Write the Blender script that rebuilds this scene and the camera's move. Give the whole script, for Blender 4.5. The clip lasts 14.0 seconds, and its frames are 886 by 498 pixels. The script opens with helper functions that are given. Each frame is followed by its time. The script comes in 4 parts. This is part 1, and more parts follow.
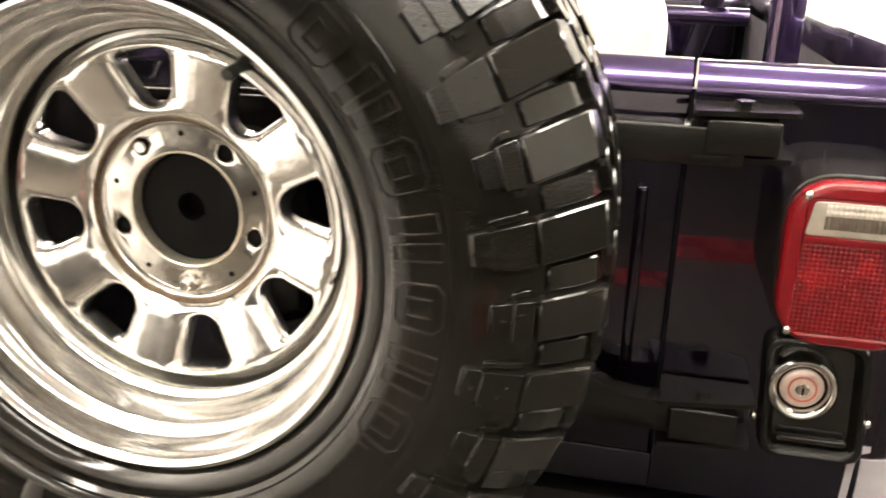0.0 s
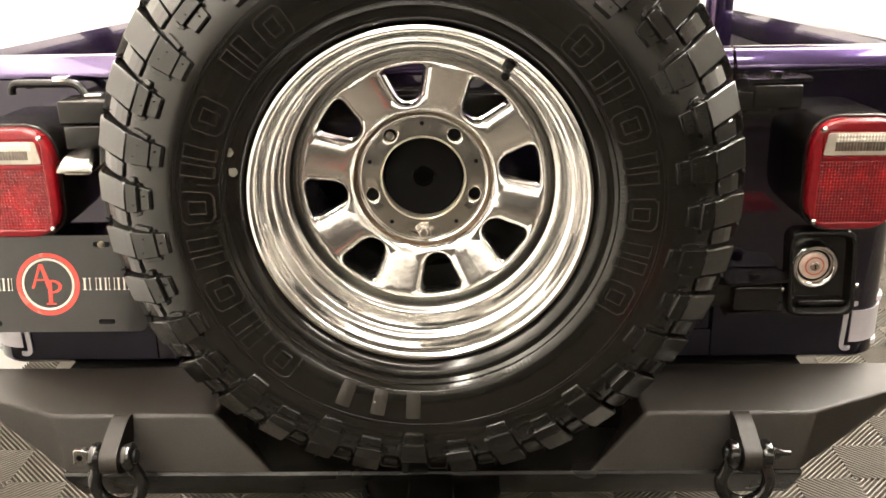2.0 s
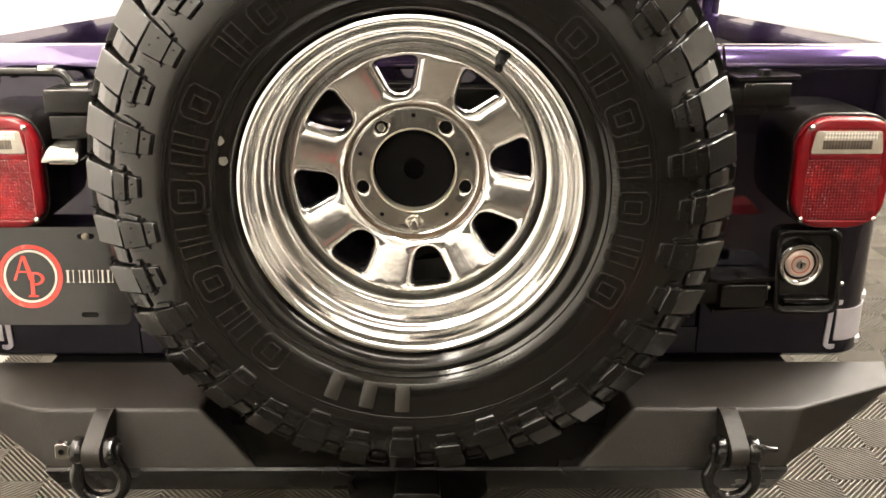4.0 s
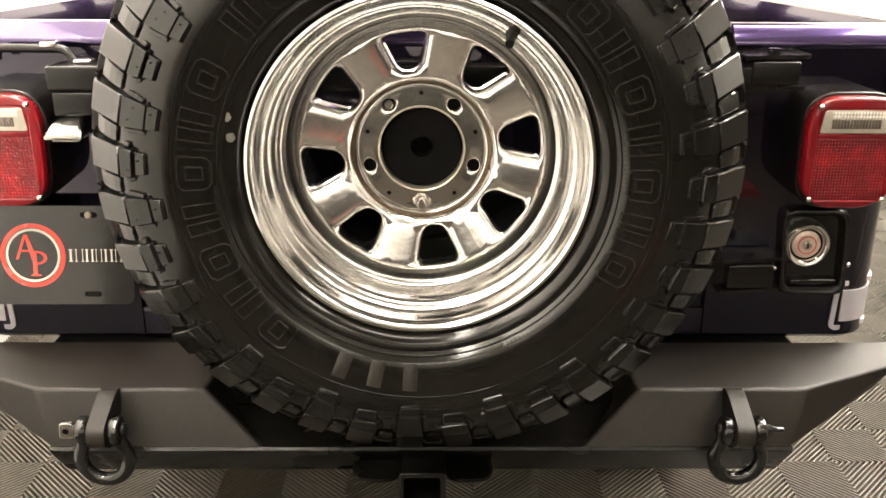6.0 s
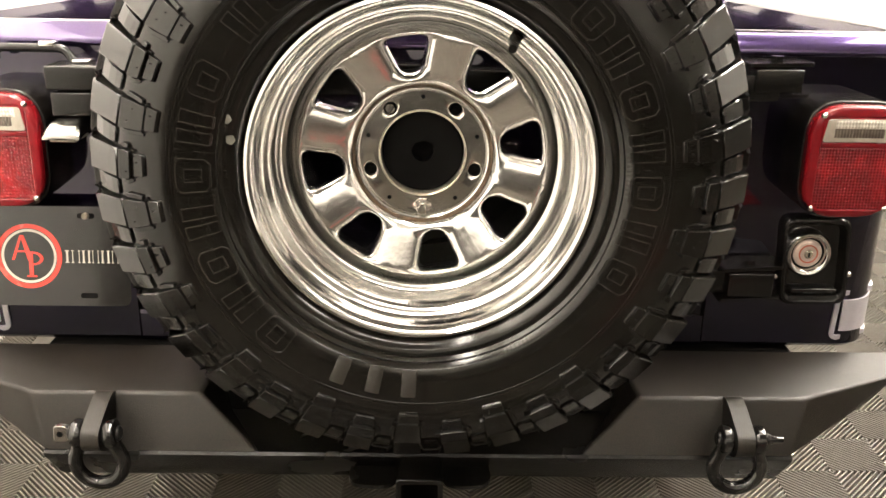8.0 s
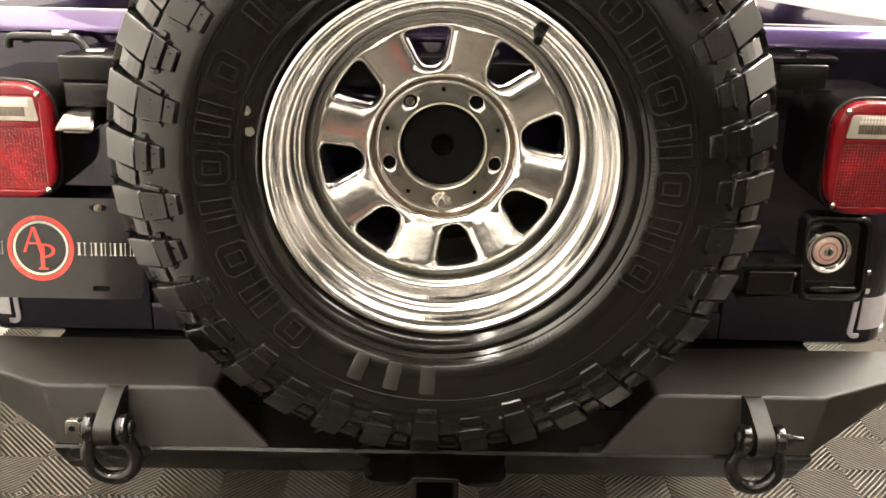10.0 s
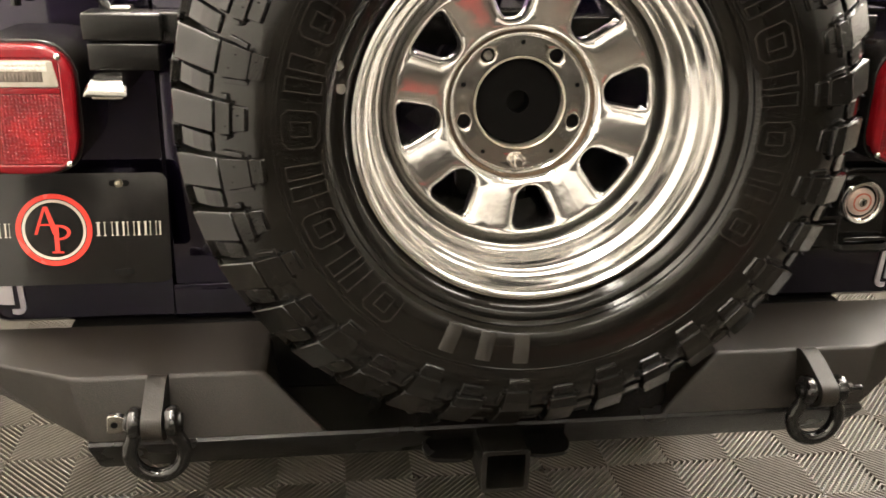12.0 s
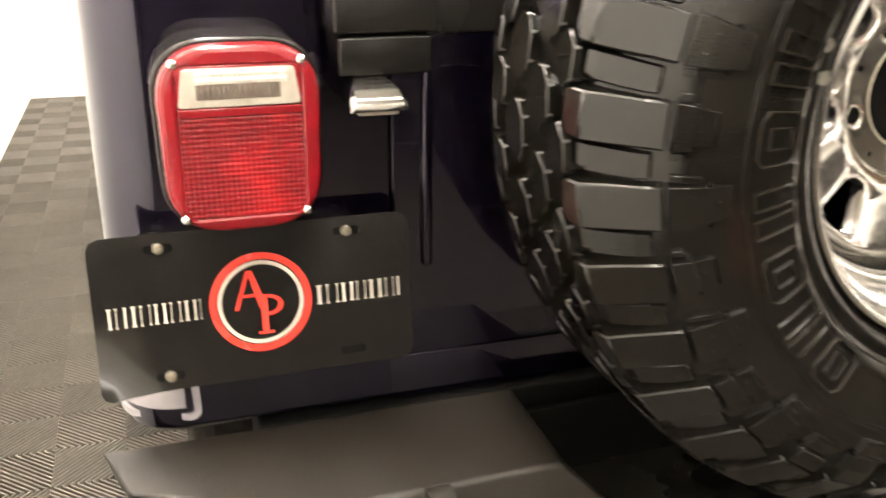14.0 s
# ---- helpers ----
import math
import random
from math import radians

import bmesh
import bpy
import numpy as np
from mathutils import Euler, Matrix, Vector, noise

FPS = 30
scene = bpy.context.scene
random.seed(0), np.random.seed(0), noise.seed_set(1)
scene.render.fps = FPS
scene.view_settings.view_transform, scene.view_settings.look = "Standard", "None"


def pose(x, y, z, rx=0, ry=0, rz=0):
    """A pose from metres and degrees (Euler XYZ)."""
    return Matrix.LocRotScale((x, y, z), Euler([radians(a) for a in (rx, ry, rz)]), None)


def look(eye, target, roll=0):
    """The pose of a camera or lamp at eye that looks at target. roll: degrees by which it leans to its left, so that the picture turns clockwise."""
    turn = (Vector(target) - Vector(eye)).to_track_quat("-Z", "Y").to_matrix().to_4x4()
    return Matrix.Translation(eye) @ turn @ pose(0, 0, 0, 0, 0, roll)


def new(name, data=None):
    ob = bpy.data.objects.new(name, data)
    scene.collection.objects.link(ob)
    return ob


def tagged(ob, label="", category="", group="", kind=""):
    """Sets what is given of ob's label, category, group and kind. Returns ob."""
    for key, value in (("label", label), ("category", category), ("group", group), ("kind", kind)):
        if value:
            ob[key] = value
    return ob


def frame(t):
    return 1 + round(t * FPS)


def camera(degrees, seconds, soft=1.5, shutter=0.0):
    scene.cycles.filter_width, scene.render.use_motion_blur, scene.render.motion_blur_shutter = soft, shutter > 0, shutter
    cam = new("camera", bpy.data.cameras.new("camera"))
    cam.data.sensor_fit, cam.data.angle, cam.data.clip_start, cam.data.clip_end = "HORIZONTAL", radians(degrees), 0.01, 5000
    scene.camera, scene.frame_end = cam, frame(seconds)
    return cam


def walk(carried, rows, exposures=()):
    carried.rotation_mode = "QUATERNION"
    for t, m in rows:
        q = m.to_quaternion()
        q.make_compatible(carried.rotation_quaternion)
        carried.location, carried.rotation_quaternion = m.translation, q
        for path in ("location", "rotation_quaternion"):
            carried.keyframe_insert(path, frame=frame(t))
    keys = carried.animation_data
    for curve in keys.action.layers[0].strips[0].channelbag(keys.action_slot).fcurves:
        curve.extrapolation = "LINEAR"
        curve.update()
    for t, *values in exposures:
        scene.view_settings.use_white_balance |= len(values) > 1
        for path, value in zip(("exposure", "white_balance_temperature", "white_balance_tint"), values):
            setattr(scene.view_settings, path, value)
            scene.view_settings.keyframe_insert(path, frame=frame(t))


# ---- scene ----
cam = camera(52.3, 14.0, shutter=0.4)
PATH = [
    (0, (0.398, -0.851, 1.25), (0.006, 0.994, 0.585), 1.8),
    (0.5, (0.258, -0.962, 1.249), (0.002, 0.908, 0.587), 0.1),
    (1, (0.156, -1.123, 1.258), (0.023, 0.761, 0.598), -0.3),
    (1.5, (0.084, -1.235, 1.279), (0.018, 0.648, 0.61), -0.5),
    (2, (0.047, -1.256, 1.297), (0.009, 0.632, 0.64), -0.9),
    (2.5, (0.035, -1.254, 1.291), (0.016, 0.642, 0.653), -0.4),
    (3, (0.034, -1.257, 1.285), (0.032, 0.638, 0.646), -0.0),
    (5.5, (0.021, -1.256, 1.273), (0.038, 0.629, 0.605), 0.1),
    (6, (0.016, -1.252, 1.27), (0.036, 0.63, 0.593), 0.3),
    (6.5, (0.015, -1.25, 1.27), (0.037, 0.633, 0.597), 0.5),
    (7, (0.014, -1.245, 1.271), (0.042, 0.639, 0.6), 0.7),
    (9.5, (0.0, -1.241, 1.265), (0.022, 0.643, 0.597), 1.3),
    (10, (-0.012, -1.228, 1.264), (0.015, 0.653, 0.583), 1.4),
    (10.5, (-0.039, -1.202, 1.25), (0.018, 0.674, 0.558), 1.3),
    (11, (-0.072, -1.182, 1.234), (0.028, 0.69, 0.534), 1.2),
    (11.5, (-0.152, -1.189, 1.228), (0.033, 0.673, 0.521), 1.0),
    (12, (-0.242, -1.162, 1.224), (0.033, 0.682, 0.501), 1.7),
    (12.5, (-0.364, -1.082, 1.211), (-0.008, 0.747, 0.484), 1.7),
    (13, (-0.482, -0.999, 1.19), (-0.051, 0.817, 0.471), 1.7),
    (13.5, (-0.553, -0.904, 1.16), (-0.065, 0.901, 0.452), 1.5),
    (14, (-0.679, -0.777, 1.154), (-0.087, 0.998, 0.446), 0.5),
]
walk(cam, [(t, look(eye, target, roll)) for t, eye, target, roll in PATH],
     [(0, 0.44), (0.5, 0.28), (1.5, 0.17), (3, 0.11), (9.5, 0.05), (10.5, 0.0), (11.5, -0.03), (12.5, -0.10), (13, 0.06), (14, 0.36)])


# ---- light ----
world = bpy.data.worlds.new("world")
world.use_nodes = True
world.node_tree.nodes["Background"].inputs["Color"].default_value = (1.0, 0.92, 0.8, 1)
world.node_tree.nodes["Background"].inputs["Strength"].default_value = 0.05
scene.world = world
scene.view_settings.exposure = 0.0
LAMP = 30.0

# ---- materials ----


def nodes_of(name):
    m = bpy.data.materials.new(name)
    m.use_nodes = True
    nt = m.node_tree
    return m, nt, nt.nodes["Principled BSDF"]


def put_in(nt, a, b):
    nt.links.new(a, b)


def surface(name, colour, rough=0.5, metal=0.0, coat=0.0, vary=0.15, scale=20.0, rough_vary=0.1, bump=0.0, bump_scale=200.0,
            second=None, second_at=0.6, second_scale=4.0, spec=0.5, random=0.0, depth=0.002):
    """A principled material with grain and larger stains of colour, roughness and relief."""
    m, nt, p = nodes_of(name)
    n = nt.nodes
    tc = n.new("ShaderNodeTexCoord")
    fine = n.new("ShaderNodeTexNoise")
    fine.inputs["Scale"].default_value = scale
    fine.inputs["Detail"].default_value = 6
    big = n.new("ShaderNodeTexNoise")
    big.inputs["Scale"].default_value = second_scale
    big.inputs["Detail"].default_value = 4
    for t in (fine, big):
        put_in(nt, tc.outputs["Object"], t.inputs["Vector"])
    mix = n.new("ShaderNodeMix")
    mix.data_type = "RGBA"
    ramp = n.new("ShaderNodeMapRange")
    ramp.inputs["From Min"].default_value, ramp.inputs["From Max"].default_value = second_at - 0.08, second_at + 0.12
    put_in(nt, big.outputs["Fac"], ramp.inputs["Value"])
    put_in(nt, ramp.outputs["Result"], mix.inputs["Factor"])
    mix.inputs["A"].default_value = (*colour, 1)
    mix.inputs["B"].default_value = (*(second or [c * (1 - vary) for c in colour]), 1)
    hsv = n.new("ShaderNodeHueSaturation")
    val = n.new("ShaderNodeMapRange")
    val.inputs["From Min"].default_value, val.inputs["From Max"].default_value = 0.3, 0.7
    val.inputs["To Min"].default_value, val.inputs["To Max"].default_value = 1 - vary, 1 + vary
    put_in(nt, fine.outputs["Fac"], val.inputs["Value"])
    if random:
        info = n.new("ShaderNodeObjectInfo")
        add = n.new("ShaderNodeMath")
        add.operation = "MULTIPLY_ADD"
        put_in(nt, info.outputs["Random"], add.inputs[0])
        add.inputs[1].default_value = random
        put_in(nt, val.outputs["Result"], add.inputs[2])
        put_in(nt, add.outputs["Value"], hsv.inputs["Value"])
    else:
        put_in(nt, val.outputs["Result"], hsv.inputs["Value"])
    put_in(nt, mix.outputs["Result"], hsv.inputs["Color"])
    put_in(nt, hsv.outputs["Color"], p.inputs["Base Color"])
    rr = n.new("ShaderNodeMapRange")
    rr.inputs["From Min"].default_value, rr.inputs["From Max"].default_value = 0.35, 0.7
    rr.inputs["To Min"].default_value, rr.inputs["To Max"].default_value = max(0.02, rough - rough_vary), min(1, rough + rough_vary)
    put_in(nt, big.outputs["Fac"], rr.inputs["Value"])
    put_in(nt, rr.outputs["Result"], p.inputs["Roughness"])
    p.inputs["Metallic"].default_value = metal
    p.inputs["Coat Weight"].default_value = coat
    p.inputs["Coat Roughness"].default_value = 0.04
    p.inputs["Specular IOR Level"].default_value = spec
    if bump:
        grain = n.new("ShaderNodeTexNoise")
        grain.inputs["Scale"].default_value = bump_scale
        grain.inputs["Detail"].default_value = 3
        put_in(nt, tc.outputs["Object"], grain.inputs["Vector"])
        b = n.new("ShaderNodeBump")
        b.inputs["Strength"].default_value = bump
        b.inputs["Distance"].default_value = depth
        put_in(nt, grain.outputs["Fac"], b.inputs["Height"])
        put_in(nt, b.outputs["Normal"], p.inputs["Normal"])
    return m


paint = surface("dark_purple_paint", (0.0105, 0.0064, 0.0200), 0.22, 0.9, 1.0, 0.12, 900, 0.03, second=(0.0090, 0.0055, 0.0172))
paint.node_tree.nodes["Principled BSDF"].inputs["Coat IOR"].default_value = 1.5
# the body paint again, lightened for the light on rails and cage
lit_rail_paint = surface("lit_purple_paint", (0.042, 0.025, 0.080), 0.20, 0.9, 1.0, 0.12, 900, 0.03, second=(0.036, 0.021, 0.068))
powder = surface("black_powder_coat", (0.0080, 0.0061, 0.0040), 0.44, 0.0, 0.0, 0.9, 600, 0.05, 0.8, 800, second=(0.0125, 0.0095, 0.0062), second_scale=7, spec=0.36, depth=0.001)
gloss_black = surface("gloss_black", (0.007, 0.0064, 0.0058), 0.09, 0.0, 0.0, 0.1, 80, 0.06)
satin_black = surface("satin_black", (0.0055, 0.0050, 0.0044), 0.24, 0.0, 0.0, 0.2, 60, 0.08, 0.10, 500, spec=0.28)
rubber = surface("tyre_rubber", (0.0042, 0.0037, 0.0029), 0.13, 0.0, 0.0, 0.25, 40, 0.05, 0.05, 500, second=(0.0080, 0.0070, 0.0056), second_scale=9, second_at=0.60, spec=0.34)
tread_rubber = surface("tread_rubber", (0.0045, 0.0040, 0.0032), 0.14, 0.0, 0.0, 0.2, 60, 0.05, 0.08, 500, random=0.1, spec=0.38)
letter_rubber = surface("letter_rubber", (0.012, 0.0105, 0.0085), 0.20, 0.0, 0.0, 0.1, 60, 0.06, spec=0.5)
solid_letter = surface("solid_letter_rubber", (0.014, 0.0125, 0.0105), 0.32, 0.0, 0.0, 0.2, 90, 0.06, 0.3, 700, spec=0.5)
chrome = surface("chrome", (0.62, 0.61, 0.59), 0.17, 1.0, 0.0, 0.03, 40, 0.03, 0.15, 28, second=(0.55, 0.53, 0.50), second_scale=14, second_at=0.62)
worn_chrome = surface("worn_chrome", (0.90, 0.89, 0.87), 0.18, 1.0, 0.0, 0.05, 60, 0.05, 0.40, 24, second=(0.70, 0.68, 0.64), second_scale=18, second_at=0.6)
dim_chrome = surface("dim_chrome", (0.34, 0.33, 0.31), 0.16, 1.0, 0.0, 0.05, 60, 0.04)
hub_chrome = surface("hub_chrome", (0.72, 0.70, 0.66), 0.17, 1.0, 0.0, 0.06, 60, 0.1, second=(0.42, 0.36, 0.28), second_scale=30, second_at=0.64)
rust = surface("rusty_seam", (0.10, 0.065, 0.038), 0.75, 0.3, 0.0, 0.35, 200, 0.1, 0.3, 500)
steel = surface("bright_steel", (0.70, 0.67, 0.61), 0.25, 1.0, 0.0, 0.08, 120, 0.1)
zinc = surface("pale_zinc", (0.62, 0.58, 0.48), 0.35, 0.7, 0.0, 0.15, 150, 0.1)
dull_bolt = surface("dull_bolt", (0.16, 0.14, 0.105), 0.4, 0.6, 0.0, 0.3, 300, 0.1)
# deep black; in holes, slots and under the body it paints in shade
deep_black = surface("deep_matte_black", (0.003, 0.0028, 0.0026), 0.7, 0.0, 0.0, 0.2, 40, spec=0.05)
red_lens = surface("red_lens", (0.14, 0.003, 0.006), 0.26, 0.0, 0.1, 0.08, 60, 0.04)
# the second, brighter red paints soft glows into the opaque lens
red_lens_ribbed = surface("red_lens_ribbed", (0.105, 0.003, 0.005), 0.22, 0.0, 0.0, 0.10, 40, 0.03, second=(0.26, 0.005, 0.007), second_scale=16, second_at=0.58)
clear_lens = surface("clear_lens", (0.34, 0.31, 0.26), 0.25, 0.1, 0.4, 0.12, 80, 0.05)
# clear lens in two more tones: painted glints, then painted inner shade
glint_lens = surface("glint_painted_lens", (0.62, 0.57, 0.50), 0.12, 0.3, 0.5, 0.1, 80, 0.04)
window_shade = surface("lens_inner_shade", (0.13, 0.105, 0.085), 0.2, 0.4, 0.6, 0.3, 60, 0.08)
plate_black = surface("plate_black", (0.0065, 0.0058, 0.0052), 0.16, 0.0, 0.15, 0.2, 30, 0.08, second=(0.012, 0.010, 0.008), second_scale=12, spec=0.5)
plate_red = surface("plate_red", (0.58, 0.035, 0.024), 0.3, 0.0, 0.4, 0.06, 40)
plate_cream = surface("plate_cream", (0.44, 0.40, 0.34), 0.35, 0.0, 0.3, 0.06, 40)
decal = surface("silver_decal", (0.36, 0.34, 0.36), 0.35, 0.3, 0.3, 0.06, 60)
cap_face = surface("fuel_cap_face", (0.62, 0.50, 0.44), 0.4, 0.4, 0.2, 0.12, 120)
cap_print = surface("fuel_cap_print", (0.52, 0.13, 0.08), 0.5, 0.0, 0.2, 0.15, 120)
sticker_paper = surface("sticker_paper", (0.075, 0.070, 0.056), 0.6, 0.0, 0.0, 0.2, 200)
seat_vinyl = surface("cream_vinyl", (0.55, 0.48, 0.37), 0.5, 0.0, 0.0, 0.06, 30, 0.08, 0.2, 400)
dark_trim = surface("dark_interior", (0.022, 0.020, 0.025), 0.6, 0.0, 0.0, 0.2, 30, spec=0.2)
wall_white = surface("white_wall", (0.82, 0.80, 0.76), 0.6, 0.0, 0.0, 0.03, 3, 0.05, 0.05, 80)
wall_dark = surface("dark_wall", (0.05, 0.047, 0.043), 0.7, 0.0, 0.0, 0.1, 3, 0.05, 0.05, 80, spec=0.2)
ceiling_grey = surface("grey_ceiling", (0.72, 0.70, 0.66), 0.8, 0.0, 0.0, 0.05, 3, 0.05, 0.05, 80, spec=0.1)
tile_grey = surface("grey_floor_tile", (0.078, 0.069, 0.056), 0.38, 0.0, 0.0, 0.12, 60, 0.08, 0.15, 300, random=0.05, spec=0.42)
tile_red = surface("red_floor_tile", (0.26, 0.016, 0.016), 0.45, 0.0, 0.0, 0.12, 60, 0.08, 0.15, 300, random=0.05, spec=0.4)
tile_plain = surface("plain_floor_tile", (0.048, 0.042, 0.034), 0.5, 0.0, 0.0, 0.15, 40, 0.08, 0.1, 300, spec=0.2)
tile_base = surface("floor_base", (0.006, 0.0055, 0.005), 0.85, 0.0, 0.0, 0.2, 30, spec=0.1)
lamp_body = surface("lamp_body", (0.75, 0.75, 0.73), 0.4, 0.0, 0.0, 0.05, 30)
glow, glow_nt, glow_p = nodes_of("lamp_diffuser")
glow_p.inputs["Base Color"].default_value = (0.8, 0.8, 0.8, 1)
glow_p.inputs["Emission Color"].default_value = (1.0, 0.91, 0.80, 1)
glow_p.inputs["Emission Strength"].default_value = LAMP
# strong emitter for the added panels that brighten the west wall
glow_wall, wall_nt, wall_p = nodes_of("added_wall_diffuser")
wall_p.inputs["Base Color"].default_value = (0.8, 0.8, 0.8, 1)
wall_p.inputs["Emission Color"].default_value = (1.0, 0.91, 0.80, 1)
wall_p.inputs["Emission Strength"].default_value = LAMP * 3.9

# ---- mesh helpers ----


def part(name, bm, material, parent=None, label="", crease=0.6):
    """Links a bmesh, given in world places, as one mesh object under a thing or a part."""
    bmesh.ops.recalc_face_normals(bm, faces=bm.faces)
    for f in bm.faces:
        f.smooth = True
    for e in bm.edges:
        if len(e.link_faces) == 2 and e.calc_face_angle(0) > crease:
            e.smooth = False
    me = bpy.data.meshes.new(name)
    bm.to_mesh(me)
    bm.free()
    me.materials.append(material)
    ob = new(name, me)
    if parent:
        ob.parent = parent
        ob.matrix_parent_inverse = parent_world(parent).inverted()
    if label:
        ob["label"] = label
    return ob


def parent_world(ob):
    m = ob.matrix_basis.copy()
    while ob.parent:
        m = ob.parent.matrix_basis @ ob.matrix_parent_inverse @ m
        ob = ob.parent
    return m


def piece(name, mesh, m, parent):
    """One of many alike pieces on a shared mesh, at the world pose m."""
    ob = new(name, mesh)
    ob.parent = parent
    ob.matrix_parent_inverse = parent_world(parent).inverted()
    ob.matrix_basis = m
    return ob


def thing(name, at, label, category, group="", kind=""):
    ob = new(name)
    ob.empty_display_size = 0.05
    ob.matrix_basis = Matrix.Translation(at)
    return tagged(ob, label, category, group, kind)


def add_box(bm, x0, x1, y0, y1, z0, z1, bevel=0.0, segments=4):
    vs = bmesh.ops.create_cube(bm, size=1, matrix=Matrix.LocRotScale(((x0 + x1) / 2, (y0 + y1) / 2, (z0 + z1) / 2), None, (x1 - x0, y1 - y0, z1 - z0)))["verts"]
    if bevel:
        es = list({e for v in vs for e in v.link_edges})
        bmesh.ops.bevel(bm, geom=es, offset=bevel, segments=segments, affect="EDGES", profile=0.5)
    return bm


def box(x0, x1, y0, y1, z0, z1, bevel=0.0, segments=4):
    return add_box(bmesh.new(), x0, x1, y0, y1, z0, z1, bevel, segments)


def add_loft(bm, rings, close=True, cap=True):
    """Faces between rings of places with equal counts."""
    vs = [[bm.verts.new(p) for p in r] for r in rings]
    n = len(rings[0])
    for a, b in zip(vs, vs[1:]):
        for i in range(n if close else n - 1):
            j = (i + 1) % n
            bm.faces.new((a[i], a[j], b[j], b[i]))
    if cap and close:
        bm.faces.new(vs[0])
        bm.faces.new(vs[-1][::-1])
    return vs


def add_lathe(bm, profile, seg=96, centre=(0, 0, 0)):
    """Turns a profile of (radius, y) round an axis along y through centre."""
    cx, cy, cz = centre
    rings = []
    for i in range(seg):
        a = 2 * math.pi * i / seg
        rings.append([(cx + r * math.sin(a), cy + y, cz + r * math.cos(a)) for r, y in profile])
    vs = [[bm.verts.new(p) for p in r] for r in rings]
    for i in range(seg):
        a, b = vs[i], vs[(i + 1) % seg]
        for k in range(len(profile) - 1):
            bm.faces.new((a[k], a[k + 1], b[k + 1], b[k]))
    bmesh.ops.remove_doubles(bm, verts=[v for r in vs for v in r], dist=1e-6)
    return bm


def lathe(profile, seg=96, centre=(0, 0, 0)):
    return add_lathe(bmesh.new(), profile, seg, centre)


def add_tube(bm, pts, r, seg=16, cap=True):
    """A round bar along a line of places."""
    pts = [Vector(p) for p in pts]
    rings, side = [], None
    for i, p in enumerate(pts):
        d = (pts[min(i + 1, len(pts) - 1)] - pts[max(i - 1, 0)]).normalized()
        if side is None:
            side = d.orthogonal().normalized()
        side = (side - d * side.dot(d)).normalized()
        up = d.cross(side)
        rr = r[i] if isinstance(r, (list, tuple)) else r
        rings.append([p + rr * (math.cos(a) * side + math.sin(a) * up) for a in [2 * math.pi * k / seg for k in range(seg)]])
    add_loft(bm, rings, True, cap)
    return bm


def tube(pts, r, seg=16, cap=True):
    return add_tube(bmesh.new(), pts, r, seg, cap)


def bent(pts, r=0.03, n=6):
    """A line with its corners rounded."""
    pts = [Vector(p) for p in pts]
    out = [pts[0]]
    for a, b, c in zip(pts, pts[1:], pts[2:]):
        u, v = (a - b).normalized(), (c - b).normalized()
        p, q = b + u * r, b + v * r
        for k in range(n + 1):
            t = k / n
            out.append(p * (1 - t) ** 2 + b * 2 * t * (1 - t) + q * t * t)
    return out + [pts[-1]]


def rounded(poly, r, n=5):
    """A closed polygon in the plane with its corners rounded."""
    out = []
    m = len(poly)
    for i in range(m):
        a, b, c = (Vector(poly[(i + k) % m]) for k in (-1, 0, 1))
        u, v = (a - b), (c - b)
        d = min(r, u.length * 0.49, v.length * 0.49)
        p, q = b + u.normalized() * d, b + v.normalized() * d
        for k in range(n + 1):
            t = k / n
            out.append(tuple(p * (1 - t) ** 2 + b * 2 * t * (1 - t) + q * t * t))
    return out


def inset(poly, d):
    """A rough inward offset of a convex closed outline."""
    cx = sum(p[0] for p in poly) / len(poly)
    cy = sum(p[1] for p in poly) / len(poly)
    w = max(abs(p[0] - cx) for p in poly)
    h = max(abs(p[1] - cy) for p in poly)
    return [(cx + (p[0] - cx) * (1 - d / w), cy + (p[1] - cy) * (1 - d / h)) for p in poly]


def xz(poly, y):
    return [(p[0], y, p[1]) for p in poly]


def slab(poly, y0, y1, edge=0.0):
    """An outline in the x-z plane made a slab from y0 (front) to y1, its front edge rounded by edge."""
    bm = bmesh.new()
    rings = [xz(poly, y1)]
    if edge:
        for k in range(5):
            a = math.pi / 2 * k / 4
            rings.append(xz(inset(poly, edge * (1 - math.cos(a))), y0 + edge * (1 - math.sin(a))))
    else:
        rings.append(xz(poly, y0))
    add_loft(bm, rings)
    return bm


def add_prism(bm, poly, place, d0, d1):
    """A polygon of (u, v) extruded from d0 to d1; place(u, v, d) gives the place in the world."""
    return add_loft(bm, [[place(u, v, d0) for u, v in poly], [place(u, v, d1) for u, v in poly]])


def screw(name, x, y, z, r, parent, material=None, label="bright domed screw"):
    """A domed screw head that faces the rear."""
    return part(name, lathe([(0, -r * 0.55), (r * 0.5, -r * 0.48), (r * 0.85, -r * 0.25), (r, 0), (r, r * 0.6)], 16, (x, y, z)), material or steel, parent, label)


